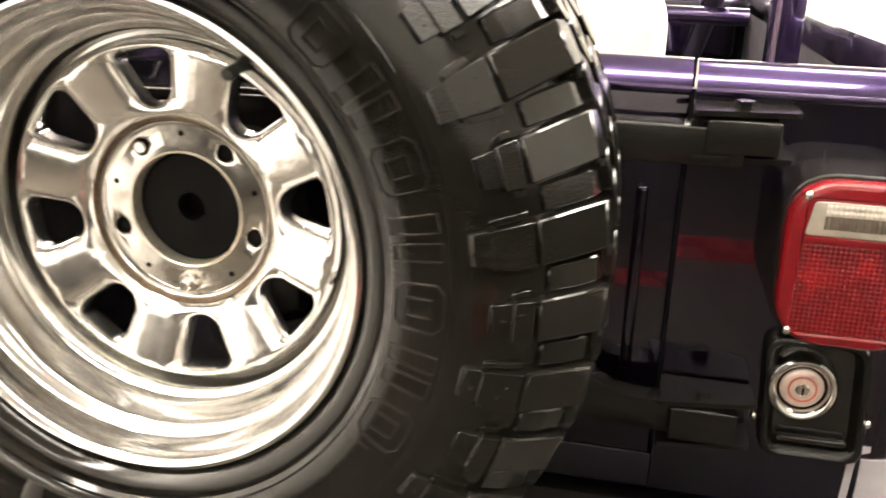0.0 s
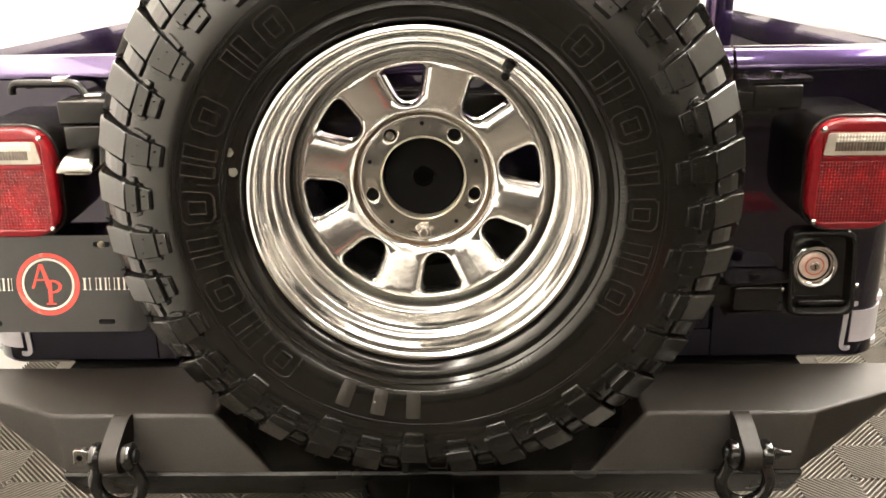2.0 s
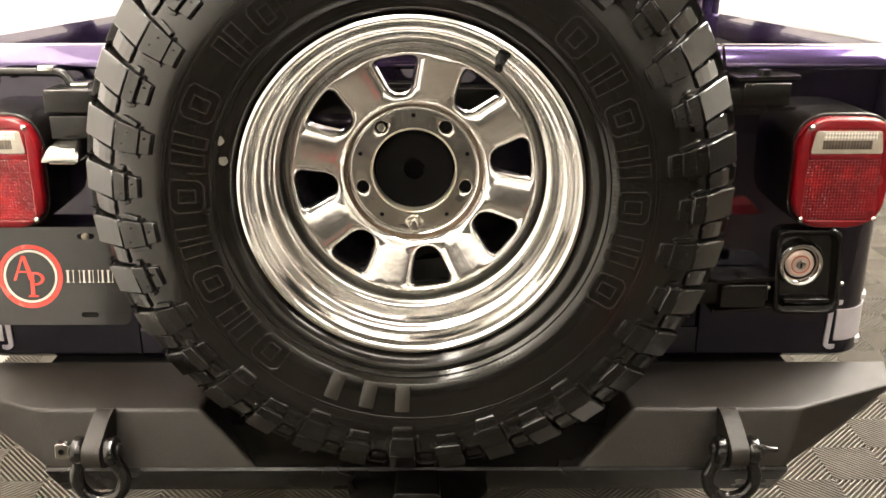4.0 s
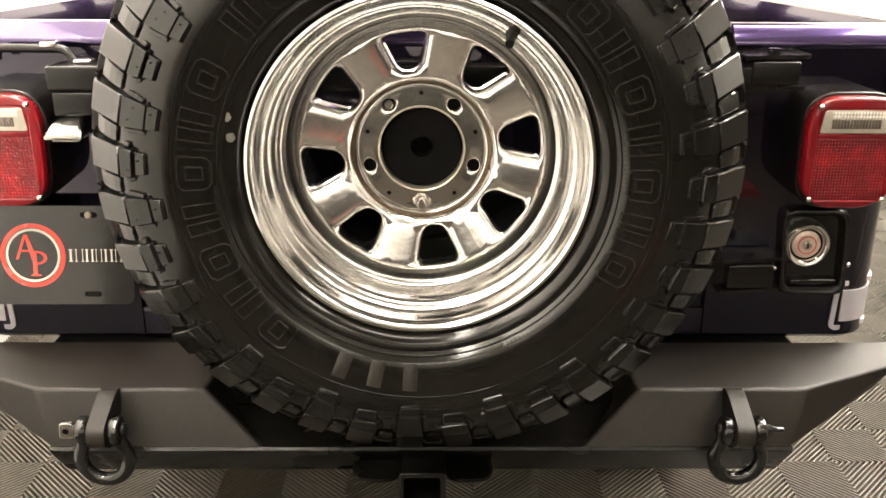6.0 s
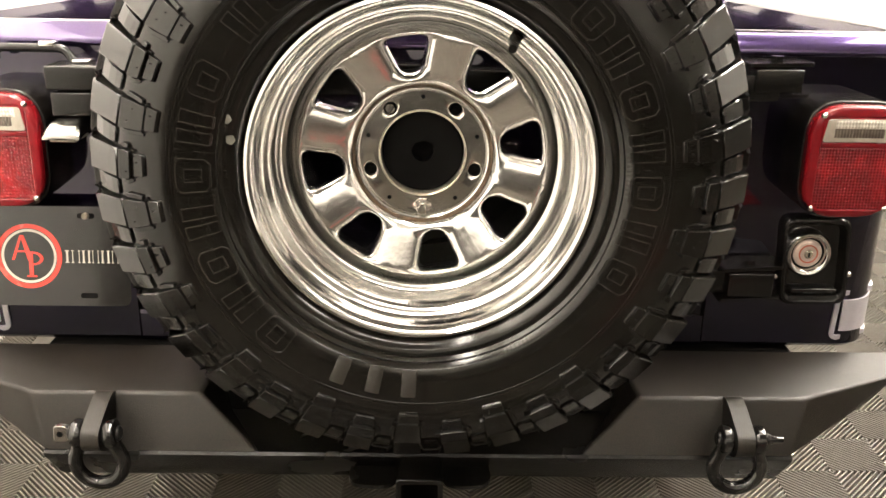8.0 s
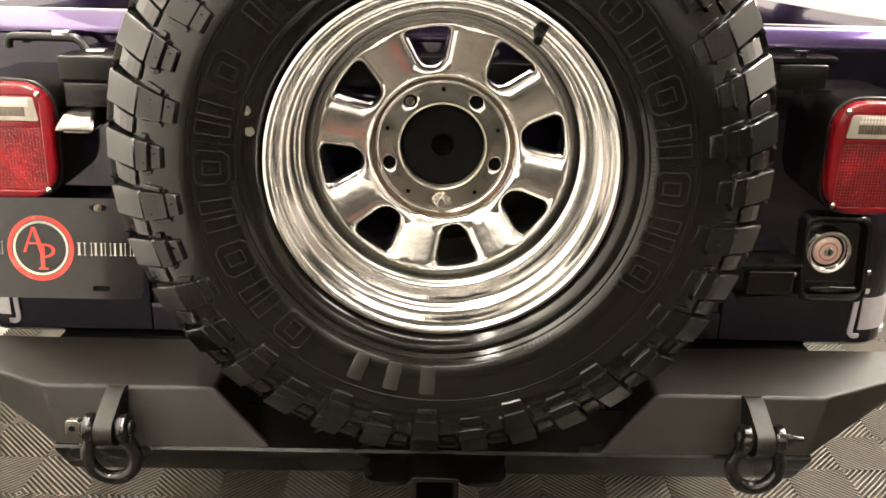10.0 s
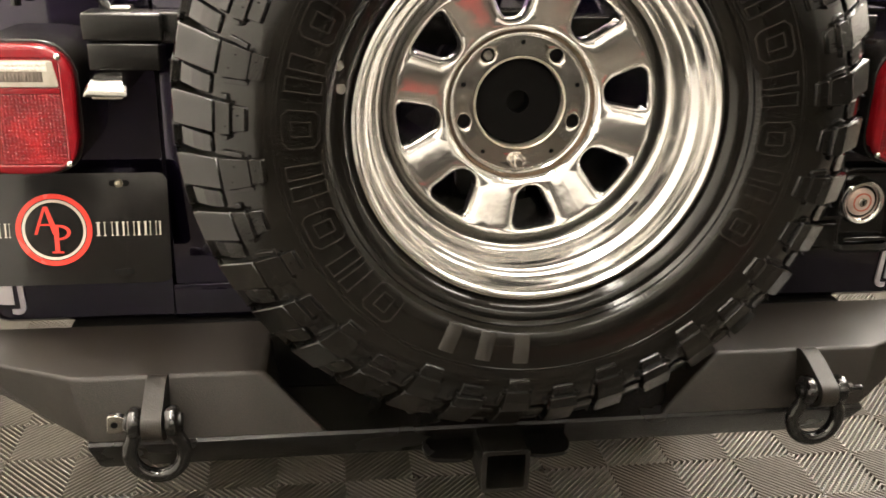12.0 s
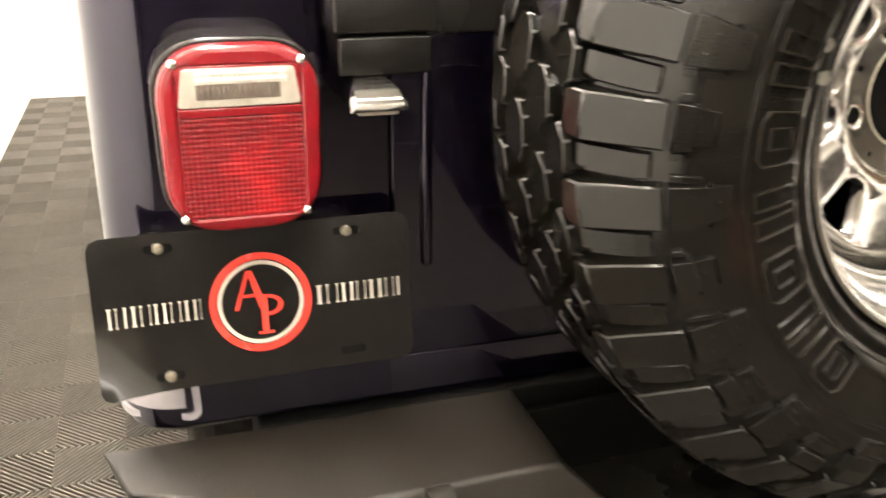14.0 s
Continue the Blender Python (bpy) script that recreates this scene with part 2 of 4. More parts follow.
# ---- the room ----
WEST, EAST, NORTH, SOUTH, HIGH = -1.37, 5.0, 5.5, -4.2, 3.0
floor = part("floor", box(WEST - 0.15, EAST + 0.15, SOUTH - 0.15, NORTH + 0.15, -0.12, -0.012), tile_base)
tagged(floor, "dark base under grey ribbed interlocking garage floor tiles", "floor", kind="structure")
BOOTH = -2.40         # the white booth ends here; behind it unseen dark boards are added below
LOW = 1.10            # top of the added dark boards
for nm, dims in (("wall_west", (WEST - 0.15, WEST, SOUTH, NORTH, -0.011, HIGH)), ("wall_east", (EAST, EAST + 0.15, SOUTH, NORTH, -0.011, HIGH)),
                 ("wall_north", (WEST - 0.15, EAST + 0.15, NORTH, NORTH + 0.15, -0.011, HIGH)), ("wall_south", (WEST - 0.15, EAST + 0.15, SOUTH - 0.15, SOUTH, -0.011, HIGH))):
    tagged(part(nm, box(*dims), wall_white), "plain bright white painted garage wall", "wall", kind="structure")
# unseen boards, added so that paint and rubber reflect something dark
for dims in ((WEST, WEST + 0.012, SOUTH, BOOTH, -0.0118, LOW), (EAST - 0.012, EAST, SOUTH, NORTH - 0.02, -0.0118, LOW), (WEST + 0.013, EAST - 0.013, SOUTH, SOUTH + 0.012, -0.0118, LOW)):
    tagged(part("added_board", box(*dims, 0.003, 2), wall_dark), "added unseen dark grey boards that darken reflections", "wall panel", kind="structure")
tagged(part("ceiling", box(WEST - 0.15, EAST + 0.15, SOUTH - 0.15, NORTH + 0.15, HIGH + 0.003, HIGH + 0.15), ceiling_grey), "plain grey ceiling", "ceiling", kind="structure")


def ceiling_lamp(x, y, length=1.5, width=0.30):
    root = thing("ceiling_light", (x, y, HIGH), "unseen white ceiling light panel with a warm glowing diffuser", "ceiling light", "ceiling lights")
    bm = bmesh.new()
    w, l = width / 2, length / 2
    for dims in ((x - w - 0.03, x - w, y - l, y + l), (x + w, x + w + 0.03, y - l, y + l), (x - w - 0.03, x + w + 0.03, y - l - 0.03, y - l), (x - w - 0.03, x + w + 0.03, y + l, y + l + 0.03)):
        add_box(bm, *dims, HIGH - 0.05, HIGH, 0.004)
    part("frame", bm, lamp_body, root)
    part("diffuser", box(x - w, x + w, y - l, y + l, HIGH - 0.035, HIGH - 0.01), glow, root)


def added_washer(x, y, turn=52, length=1.5, width=0.26):
    """An added, unseen light panel, hung at a slant to brighten a side wall."""
    m = Matrix.Translation((x, y, HIGH - 0.20)) @ Matrix.Rotation(radians(turn), 4, "Y")
    root = thing("added_wall_light", (x, y, HIGH), "added unseen light panel, slanted to brighten the west wall", "ceiling light", "slanted lights")
    w, l = width / 2, length / 2
    bm = bmesh.new()
    for dims in ((-w - 0.02, -w, -l, l), (w, w + 0.02, -l, l), (-w - 0.02, w + 0.02, -l - 0.02, -l), (-w - 0.02, w + 0.02, l, l + 0.02)):
        add_box(bm, *dims, -0.03, 0.03, 0.004)
    bm.transform(m)
    part("frame", bm, lamp_body, root)
    for name, dims, mat in (("back", (-w, w, -l, l, 0.012, 0.028), lamp_body), ("diffuser", (-w, w, -l, l, -0.022, 0.010), glow_wall)):
        bm = box(*dims)
        bm.transform(m)
        part(name, bm, mat, root)
    for yy in (y - l * 0.8, y + l * 0.8):
        part("hanger", tube([(x, yy, HIGH - 0.195), (x, yy, HIGH)], 0.004, 8), lamp_body, root)


# unseen ceiling lights, their number and places chosen to light car and walls
for lx, ly in ((-1.12, 3.2), (-1.12, 4.7), (2.95, 4.6), (0.8, 4.7), (1.95, 1.6)):
    ceiling_lamp(lx, ly)
# two more added to brighten floor and bumper on the right
ceiling_lamp(2.10, -0.20, 1.2, 1.0)
ceiling_lamp(2.15, 1.0, 1.8, 1.2)
# added to whiten the south wall that the chrome reflects
for lx in (-0.4, 1.6):
    ceiling_lamp(lx, -3.85, 0.26, 1.3)
ceiling_lamp(1.20, -0.02, 0.60, 1.2)
ceiling_lamp(0.40, -0.95, 0.20, 1.5)
# unseen panels added to make the west wall bright
for ly in (-1.6, 0.0, 1.7):
    added_washer(-0.62, ly)
# added where the right-hand floor and bumper end mirror the ceiling
ceiling_lamp(3.3, 3.1, 2.0, 1.3)

# ---- the vehicle ----
REAR = 0.083          # plane of the rear panel
HALF = 0.733          # half width of the body
TOP, SILL = 1.106, 0.637
CORNER = 0.060
car = thing("off_road_vehicle", (0, 0.9, 0), "dark purple open-top off-road vehicle seen from behind, glossy paint", "car")


def quarter_line(side, y_end, x_in, n=10):
    """The plan of one rear corner, from the inside end to the front end of the flank."""
    pts = [(x_in, REAR)]
    for k in range(n + 1):
        a = math.pi / 2 * k / n
        pts.append((HALF - CORNER + CORNER * math.sin(a), REAR + CORNER - CORNER * math.cos(a)))
    for k in range(1, 5):
        pts.append((HALF, REAR + CORNER + (y_end - REAR - CORNER) * k / 4))
    return [(side * x, y) for x, y in pts]


def offset_line(line, d):
    """The line moved by d to its left or right."""
    out = []
    for i, p in enumerate(line):
        a, b = Vector(line[max(i - 1, 0)]), Vector(line[min(i + 1, len(line) - 1)])
        t = (b - a).normalized()
        out.append((p[0] - t.y * d, p[1] + t.x * d))
    return out


def swept(line, side, profile, fall=0.0):
    """A profile of (inward, z) swept along a plan line, falling to the front."""
    bm = bmesh.new()
    cols = [[(x, y, z) for x, y in offset_line(line, side * d)] for d, z in profile]
    add_loft(bm, [[(x, y, z - max(0, y - REAR - CORNER) * fall) for x, y, z in (c[i] for c in cols)] for i in range(len(line))])
    return bm


# rolled top rail: (inward, z)
rail_profile = [(0.004, TOP - 0.004), (-0.005, TOP - 0.003), (-0.008, TOP), (-0.0085, TOP + 0.004), (-0.0065, TOP + 0.009), (0.0065, TOP + 0.0255), (0.010, TOP + 0.0290), (0.014, TOP + 0.0305), (0.022, TOP + 0.031),
                (0.030, TOP + 0.027), (0.033, TOP + 0.016), (0.033, TOP - 0.03), (0.027, TOP - 0.03), (0.026, TOP - 0.004)]
for side in (-1, 1):
    line = quarter_line(side, 2.3, 0.452)
    quarter = part("quarter_panel", swept(line, side, [(0.0, SILL + 0.006), (-0.001, SILL + 0.012), (0.0, TOP - 0.001), (0.018, TOP - 0.001), (0.018, SILL + 0.004), (0.006, SILL)], 0.018), paint, car)
    part("top_rail", swept(line, side, rail_profile, 0.018), lit_rail_paint, quarter, "rolled purple top rail")
gate = bmesh.new()
add_box(gate, -0.4475, 0.4475, REAR + 0.002, REAR + 0.03, 0.690, TOP - 0.001, 0.002)
tailgate = part("tailgate", gate, paint, car)
gl = [(-0.4475 + 0.895 * k / 8, REAR + 0.002) for k in range(9)]
part("top_rail", swept(gl, 1, rail_profile), lit_rail_paint, tailgate, "rolled purple top rail")
# pressed frame of the tailgate: raised flat ribs round a sunken field
for rx in (-0.411, 0.411):
    part("pressed_rib", box(rx - 0.006, rx + 0.006, REAR - 0.005, REAR + 0.004, 0.795, 1.006, 0.004, 3), paint, tailgate)
# dark strips added to stop light coming through the tailgate gaps
for gx in (-0.45, 0.45):
    part("gap_blocker", box(gx - 0.012, gx + 0.012, REAR + 0.031, REAR + 0.045, SILL, TOP - 0.002), dark_trim, car)
part("rear_sill", box(-0.4512, 0.4512, REAR + 0.0015, REAR + 0.06, SILL, 0.6892, 0.001), paint, car)
part("tub_floor", box(-0.71, 0.71, REAR + 0.035, 2.28, 0.66, 0.69, 0.004), dark_trim, car, "dark load floor")
for side in (-1, 1):
    x0, x1 = sorted((side * 0.712, side * 0.48))
    part("wheel_arch_box", box(x0, x1, 0.42, 1.25, 0.692, 0.93, 0.03, 3), dark_trim, car)
    x0, x1 = sorted((side * 0.42, side * 0.34))
    x2, x3 = sorted((side * 0.7135, side * 0.700))
    part("side_trim", box(x2, x3, 0.16, 2.2, 0.692, 1.068, 0.004), dark_trim, car, "dark inner side panel")
    # deep black puts the shade under the body into the rail's colour
    part("frame_rail", box(x0, x1, 0.165, 2.6, 0.52, 0.637, 0.006), deep_black, car)
# closes the gap above the bumper; its black stands for underbody shade
part("cross_member", box(-0.60, 0.60, 0.074, 0.16, 0.555, 0.632, 0.005), deep_black, car, "frame cross member, the shade under the body put in its black")
part("rear_axle", tube([(-0.5, 0.88, 0.386), (0.5, 0.88, 0.386)], 0.045, 16), satin_black, car)
part("front_body", box(-0.72, 0.72, 2.302, 2.36, 0.64, 1.12, 0.02), paint, car, "purple bulkhead")
part("dashboard", box(-0.66, 0.66, 2.05, 2.29, 0.90, 1.10, 0.03, 3), paint, car, "purple painted dashboard")

hood = bmesh.new()
ring = [(-0.62, 0.80), (-0.62, 1.02), (-0.52, 1.075), (0.0, 1.095), (0.52, 1.075), (0.62, 1.02), (0.62, 0.80)]
add_loft(hood, [[(x * k, y, z * s + (1 - s) * 0.8) for x, z in ring] for y, k, s in ((2.364, 1.0, 1.0), (2.8, 0.95, 0.98), (3.35, 0.86, 0.93), (3.45, 0.84, 0.85))])
part("hood", hood, paint, car, "purple engine hood")
for side in (-1, 1):
    wing = bmesh.new()
    prof = [(2.366, 0.64), (2.366, 0.86), (2.56, 0.90), (2.75, 0.905), (3.45, 0.90), (3.50, 0.86), (3.47, 0.845), (2.76, 0.85), (2.62, 0.82), (2.50, 0.64)]
    x0, x1 = sorted((side * 0.545, side * 0.735))
    add_loft(wing, [[(x, y, z) for y, z in prof] for x in (x0, x1)])
    part("fender", wing, paint, car)

# rear bench and roll cage
bench = bmesh.new()
seat_outline = rounded([(-0.43, 0.80), (0.43, 0.80), (0.43, 1.19), (-0.43, 1.19)], 0.08, 8)
add_loft(bench, [xz(inset(seat_outline, 0.03), 0.60), xz(inset(seat_outline, 0.008), 0.612), xz(seat_outline, 0.635), xz(seat_outline, 0.70), xz(inset(seat_outline, 0.01), 0.72), xz(inset(seat_outline, 0.03), 0.73)])
rear_seat = part("rear_seat", bench, seat_vinyl, car, "cream vinyl rear bench seat")
part("seat_cushion", box(-0.43, 0.43, 0.735, 1.15, 0.692, 0.90, 0.05, 4), seat_vinyl, rear_seat)
cage = part("roll_cage", tube(bent([(-0.63, 0.83, 0.70), (-0.63, 0.83, 1.72), (0.63, 0.83, 1.72), (0.63, 0.83, 0.70)], 0.14, 8), 0.030, 20), lit_rail_paint, car, "dark purple tubular roll cage")
part("brace", tube([(0.60, 0.86, 1.50), (0.50, 1.95, 0.80)], 0.026, 16), lit_rail_paint, cage)
part("brace", tube([(-0.60, 0.86, 1.50), (-0.50, 1.95, 0.80)], 0.026, 16), lit_rail_paint, cage)
part("brace", tube([(-0.62, 1.35, 1.085), (0.62, 1.35, 1.085)], 0.02, 16), lit_rail_paint, cage)

# silver corner decals
for side in (-1, 1):
    def wrap(u, v, d, side=side):
        # u runs outward along the rear face and on round the corner
        flat = HALF - CORNER
        if u <= flat:
            return (side * u, REAR - d, v)
        a = (u - flat) / CORNER
        if a <= math.pi / 2:
            return (side * (flat + (CORNER + d) * math.sin(a)), REAR + CORNER - (CORNER + d) * math.cos(a), v)
        return (side * (HALF + d), REAR + CORNER + (u - flat - CORNER * math.pi / 2), v)
    bm = bmesh.new()

    def strip(u0, u1, v0, v1):
        us = [u0 + (u1 - u0) * k / 12 for k in range(13)]
        add_loft(bm, [[wrap(u, v0, 0.0), wrap(u, v1, 0.0), wrap(u, v1, 0.0030), wrap(u, v0, 0.0030)] for u in us])
    def bar(line, w):
        # a band of width w along a bent line of (u, v)
        rows = []
        for i, (u, v) in enumerate(line):
            a, c = Vector(line[max(i - 1, 0)]), Vector(line[min(i + 1, len(line) - 1)])
            n = (c - a).normalized()
            n = Vector((-n.y, n.x)) * w / 2
            rows.append([wrap(u - n.x, v - n.y, 0.0), wrap(u + n.x, v + n.y, 0.0), wrap(u + n.x, v + n.y, 0.0046), wrap(u - n.x, v - n.y, 0.0046)])
        add_loft(bm, rows)
    outl = [(u, v) for u, v, _ in bent([(0.82, 0.656, 0), (0.80, 0.656, 0), (0.78, 0.656, 0), (0.76, 0.656, 0), (0.74, 0.656, 0), (0.660, 0.656, 0), (0.663, 0.733, 0), (0.74, 0.733, 0), (0.76, 0.733, 0), (0.78, 0.733, 0), (0.80, 0.733, 0), (0.82, 0.733, 0)], 0.009, 5)]
    bar(outl, 0.0075)
    strip(0.672, 0.82, 0.667, 0.721)
    part("corner_decal", bm, decal, car, "silver grey outlined corner decal")


def pillows(x0, x1, z0, z1, cols, rows, y, rise, n=6):
    """A lens face of small raised pillows in rows and columns."""
    bm = bmesh.new()
    nx, nz = cols * n, rows * n
    bump = [math.sin(math.pi * k / n) ** 2 for k in range(n)]
    vs = [[bm.verts.new((x0 + (x1 - x0) * i / nx, y - rise * (bump[i % n] + bump[j % n]), z0 + (z1 - z0) * j / nz)) for i in range(nx + 1)] for j in range(nz + 1)]
    for j in range(nz):
        for i in range(nx):
            bm.faces.new((vs[j][i], vs[j][i + 1], vs[j + 1][i + 1], vs[j + 1][i]))
    return bm


def tail_lamp(side):
    """A tail lamp: black housing, red lens with a clear window, pillowed faces and four screws."""
    cx = 0.6105 if side > 0 else -0.603
    outline = rounded([(cx - 0.0655, 1.0440), (cx + 0.0655, 1.0440), (cx + 0.0625, 0.8870), (cx - 0.0625, 0.8870)], 0.042, 8)
    outline = [(p[0] + (p[0] - cx) * 0.075 * (1 - ((p[1] - 0.965) / 0.083) ** 2), p[1] + (p[1] - 0.965) * 0.04 * (1 - ((p[0] - cx) / 0.075) ** 2)) for p in outline]
    lamp = part("tail_lamp", slab(inset(outline, -0.004), 0.012, REAR - 0.001, 0.003), satin_black, car, "red tail lamp in a black housing")
    frame_ring = bmesh.new()
    inner = rounded([(cx - 0.053, 1.030), (cx + 0.053, 1.030), (cx + 0.052, 0.897), (cx - 0.052, 0.897)], 0.012, 8)
    add_loft(frame_ring, [xz(outline, 0.013), xz(outline, 0.003), xz(inset(outline, 0.001), -0.0015), xz(inset(outline, 0.003), -0.0035), xz(inset(outline, 0.006), -0.0044), xz(inset(inner, -0.002), -0.0048), xz(inner, -0.0040), xz(inner, 0.004)], True, False)
    part("lens_rim", frame_ring, red_lens, lamp, "smooth red lens border", 0.2)
    x0, x1 = cx - 0.052, cx + 0.052
    part("ribbed_lens", pillows(x0, x1, 0.8975, 0.9865, 23, 20, -0.0030, 0.00042), red_lens_ribbed, lamp, "red lens with rows of small pillows", 2.0)
    part("lens_bar", box(x0, x1, -0.0044, 0.003, 0.9867, 0.9945, 0.0012), red_lens, lamp)
    part("lens_field", box(x0, x1, -0.0043, 0.003, 0.9947, 1.0300, 0.0006), red_lens, lamp)
    # clear reversing window: a frame, a pillowed band painted glint-bright, a ribbed middle painted shade-dark
    win = rounded([(cx - 0.0465, 1.0280), (cx + 0.0465, 1.0280), (cx + 0.0515, 0.9955), (cx - 0.0515, 0.9955)], 0.004, 4)
    window = part("reversing_window", slab(win, -0.0056, 0.003, 0.0010), clear_lens, lamp, "clear reversing window", 0.2)
    part("window_band", pillows(cx - 0.036, cx + 0.040, 1.0150, 1.0265, 17, 2, -0.0057, 0.0006, 6), glint_lens, window, "pillowed band, its glints put in as a brighter colour", 2.0)
    part("window_dark_band", pillows(cx - 0.036, cx + 0.034, 1.0020, 1.0148, 16, 1, -0.0057, 0.0005, 6), window_shade, window, "pillowed middle, the hollow's shade put in as a darker colour", 2.0)
    for dx, z in ((-0.053, 1.0325), (0.053, 1.0325), (-0.053, 0.898), (0.053, 0.898)):
        screw("screw", cx + dx, -0.0045, z, 0.0042, lamp)


for side in (-1, 1):
    tail_lamp(side)

# fuel filler
bez = rounded([(0.552, 0.862), (0.660, 0.862), (0.672, 0.716), (0.562, 0.716)], 0.022, 7)
bm = bmesh.new()
inner = rounded([(0.567, 0.850), (0.650, 0.850), (0.658, 0.732), (0.573, 0.732)], 0.014, 7)
add_loft(bm, [xz(bez, REAR - 0.0005), xz(bez, 0.076), xz(inset(bez, 0.0012), 0.0715), xz(inset(bez, 0.0035), 0.0682), xz(inset(bez, 0.0065), 0.0672), xz(inset(bez, 0.0095), 0.0685), xz(inset(inner, -0.001), 0.0725), xz(inner, 0.077), xz(inset(inner, 0.004), 0.0825)], True, False)
filler = part("fuel_filler", bm, satin_black, car, "black fuel filler bezel with a chrome locking cap")
part("filler_cup", slab(inset(inner, 0.004), 0.0822, 0.0828), gloss_black, filler, "black filler cup")
FX, FZ = 0.597, 0.803
cap = part("fuel_cap", lathe([(0.0250, 0.0720), (0.0268, 0.0660), (0.0300, 0.0634), (0.0335, 0.0628), (0.0355, 0.0650), (0.0372, 0.0710), (0.0378, 0.0815)], 72, (FX, 0, FZ)), chrome, filler, "round chrome locking fuel cap")
part("cap_groove", lathe([(0.0, 0.0712), (0.0252, 0.0712)], 48, (FX, 0, FZ)), gloss_black, cap)
part("cap_face", lathe([(0.0, 0.0664), (0.014, 0.0666), (0.0195, 0.0674), (0.0218, 0.0690), (0.0225, 0.0712)], 48, (FX, 0, FZ)), cap_face, cap, "worn pinkish domed cap face")
part("printed_ring", lathe([(0.0128, 0.0668), (0.0128, 0.0660), (0.0150, 0.0660), (0.0150, 0.0670)], 48, (FX, 0, FZ)), cap_print, cap, "worn red printed ring")
part("key_cylinder", lathe([(0.0, 0.0635), (0.006, 0.0635), (0.0072, 0.0645), (0.0074, 0.0662)], 32, (FX, 0, FZ)), steel, cap)
# a black chip on the cylinder paints the keyhole's shade
part("keyhole_shade", box(FX - 0.001, FX + 0.001, 0.0625, 0.0634, FZ - 0.004, FZ + 0.003), deep_black, cap)
part("flange", box(0.580, 0.652, 0.069, 0.080, 0.737, 0.744, 0.002), gloss_black, filler)
screw("screw", 0.5535, 0.0722, 0.762, 0.0042, filler)
screw("screw", 0.6685, 0.0722, 0.768, 0.0042, filler)

# ---- rear bumper ----
BF, BT, BB = -0.083, 0.633, 0.549       # front top edge y, top z, bottom z of the face
bm = bmesh.new()
# one half of the steel shell, mirrored: face, wing and top plate with the notch for the wheel


def bumper_half(s):
    def q(x, y, z):
        return (s * x, y, z)
    top_front = [q(0.318, BF, BT), q(0.562, BF, BT), q(0.735, -0.006, BT), q(0.757, 0.073, BT)]
    low_front = [q(0.234, -0.105, BB), q(0.541, -0.103, BB), q(0.722, 0.030, 0.575), q(0.745, 0.073, 0.590)]
    back_top = [q(0.310, 0.071, BT), q(0.562, 0.071, BT), q(0.735, 0.072, BT), q(0.7565, 0.0735, BT)]
    b = bmesh.new()
    tf, lf, bt = ([b.verts.new(p) for p in r] for r in (top_front, low_front, back_top))
    for i in range(3):
        b.faces.new((lf[i], lf[i + 1], tf[i + 1], tf[i]))
        b.faces.new((tf[i], tf[i + 1], bt[i + 1], bt[i]))
    # notch side, folded back from the face
    nb = b.verts.new(q(0.300, 0.02, BB))
    b.faces.new((tf[0], bt[0], nb, lf[0]))
    es = [e for e in b.edges if len(e.link_faces) == 2]
    bmesh.ops.bevel(b, geom=es, offset=0.006, segments=5, affect="EDGES", profile=0.5)
    bmesh.ops.recalc_face_normals(b, faces=b.faces)
    return b


bumper = None
for s in (-1, 1):
    b = bumper_half(s)
    top = max(b.faces, key=lambda f: f.calc_center_median().z)
    if top.normal.z < 0:
        bmesh.ops.reverse_faces(b, faces=b.faces)
    bmesh.ops.solidify(b, geom=list(b.faces), thickness=0.005)
    if bumper is None:
        bumper = part("rear_bumper", b, powder, car, "black textured steel rear bumper with a notched centre", 0.5)
    else:
        part("bumper_half", b, powder, bumper, "", 0.5)
# notch back wall with its shade put in as deep black, lower sill and underside
bm = bmesh.new()
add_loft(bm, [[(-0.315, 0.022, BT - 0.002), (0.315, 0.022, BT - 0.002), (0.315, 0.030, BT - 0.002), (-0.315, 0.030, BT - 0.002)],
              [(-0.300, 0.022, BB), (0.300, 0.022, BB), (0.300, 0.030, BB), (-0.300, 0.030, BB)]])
part("notch_back", bm, deep_black, bumper)
bm = bmesh.new()
low = [(-0.104, BB - 0.001), (-0.107, BB - 0.005), (-0.105, BB - 0.010), (-0.055, 0.478), (-0.048, 0.476), (0.05, 0.476), (0.05, BB - 0.001)]
add_loft(bm, [[(x, y, z) for y, z in low] for x in (-0.545, -0.3, 0.0, 0.3, 0.545)])
part("lower_sill", bm, satin_black, bumper, "black folded lower edge", 0.4)
# receiver tube
RX, RZ = 0.033, 0.545
bm = bmesh.new()
outer = rounded([(-RX, RZ), (RX, RZ), (RX, RZ - 2 * RX), (-RX, RZ - 2 * RX)], 0.006, 4)
hollow = inset(outer, 0.007)
add_loft(bm, [xz(outer, 0.0), xz(outer, -0.167), xz(inset(outer, 0.001), -0.168), xz(hollow, -0.168), xz(hollow, -0.02)])
receiver = part("hitch_receiver", bm, satin_black, bumper, "black square hitch receiver", 0.4)
for side in (-1, 1):
    bm = bmesh.new()
    poly = [(side * 0.034, -0.06), (side * 0.034, -0.125), (side * 0.055, -0.135), (side * 0.095, -0.13), (side * 0.105, -0.11), (side * 0.10, -0.06)]
    add_loft(bm, [[(x, y, z) for x, y in rounded(poly, 0.012, 4)] for z in (0.507, 0.513)])
    part("chain_plate", bm, satin_black, bumper, "flat black safety chain plate")


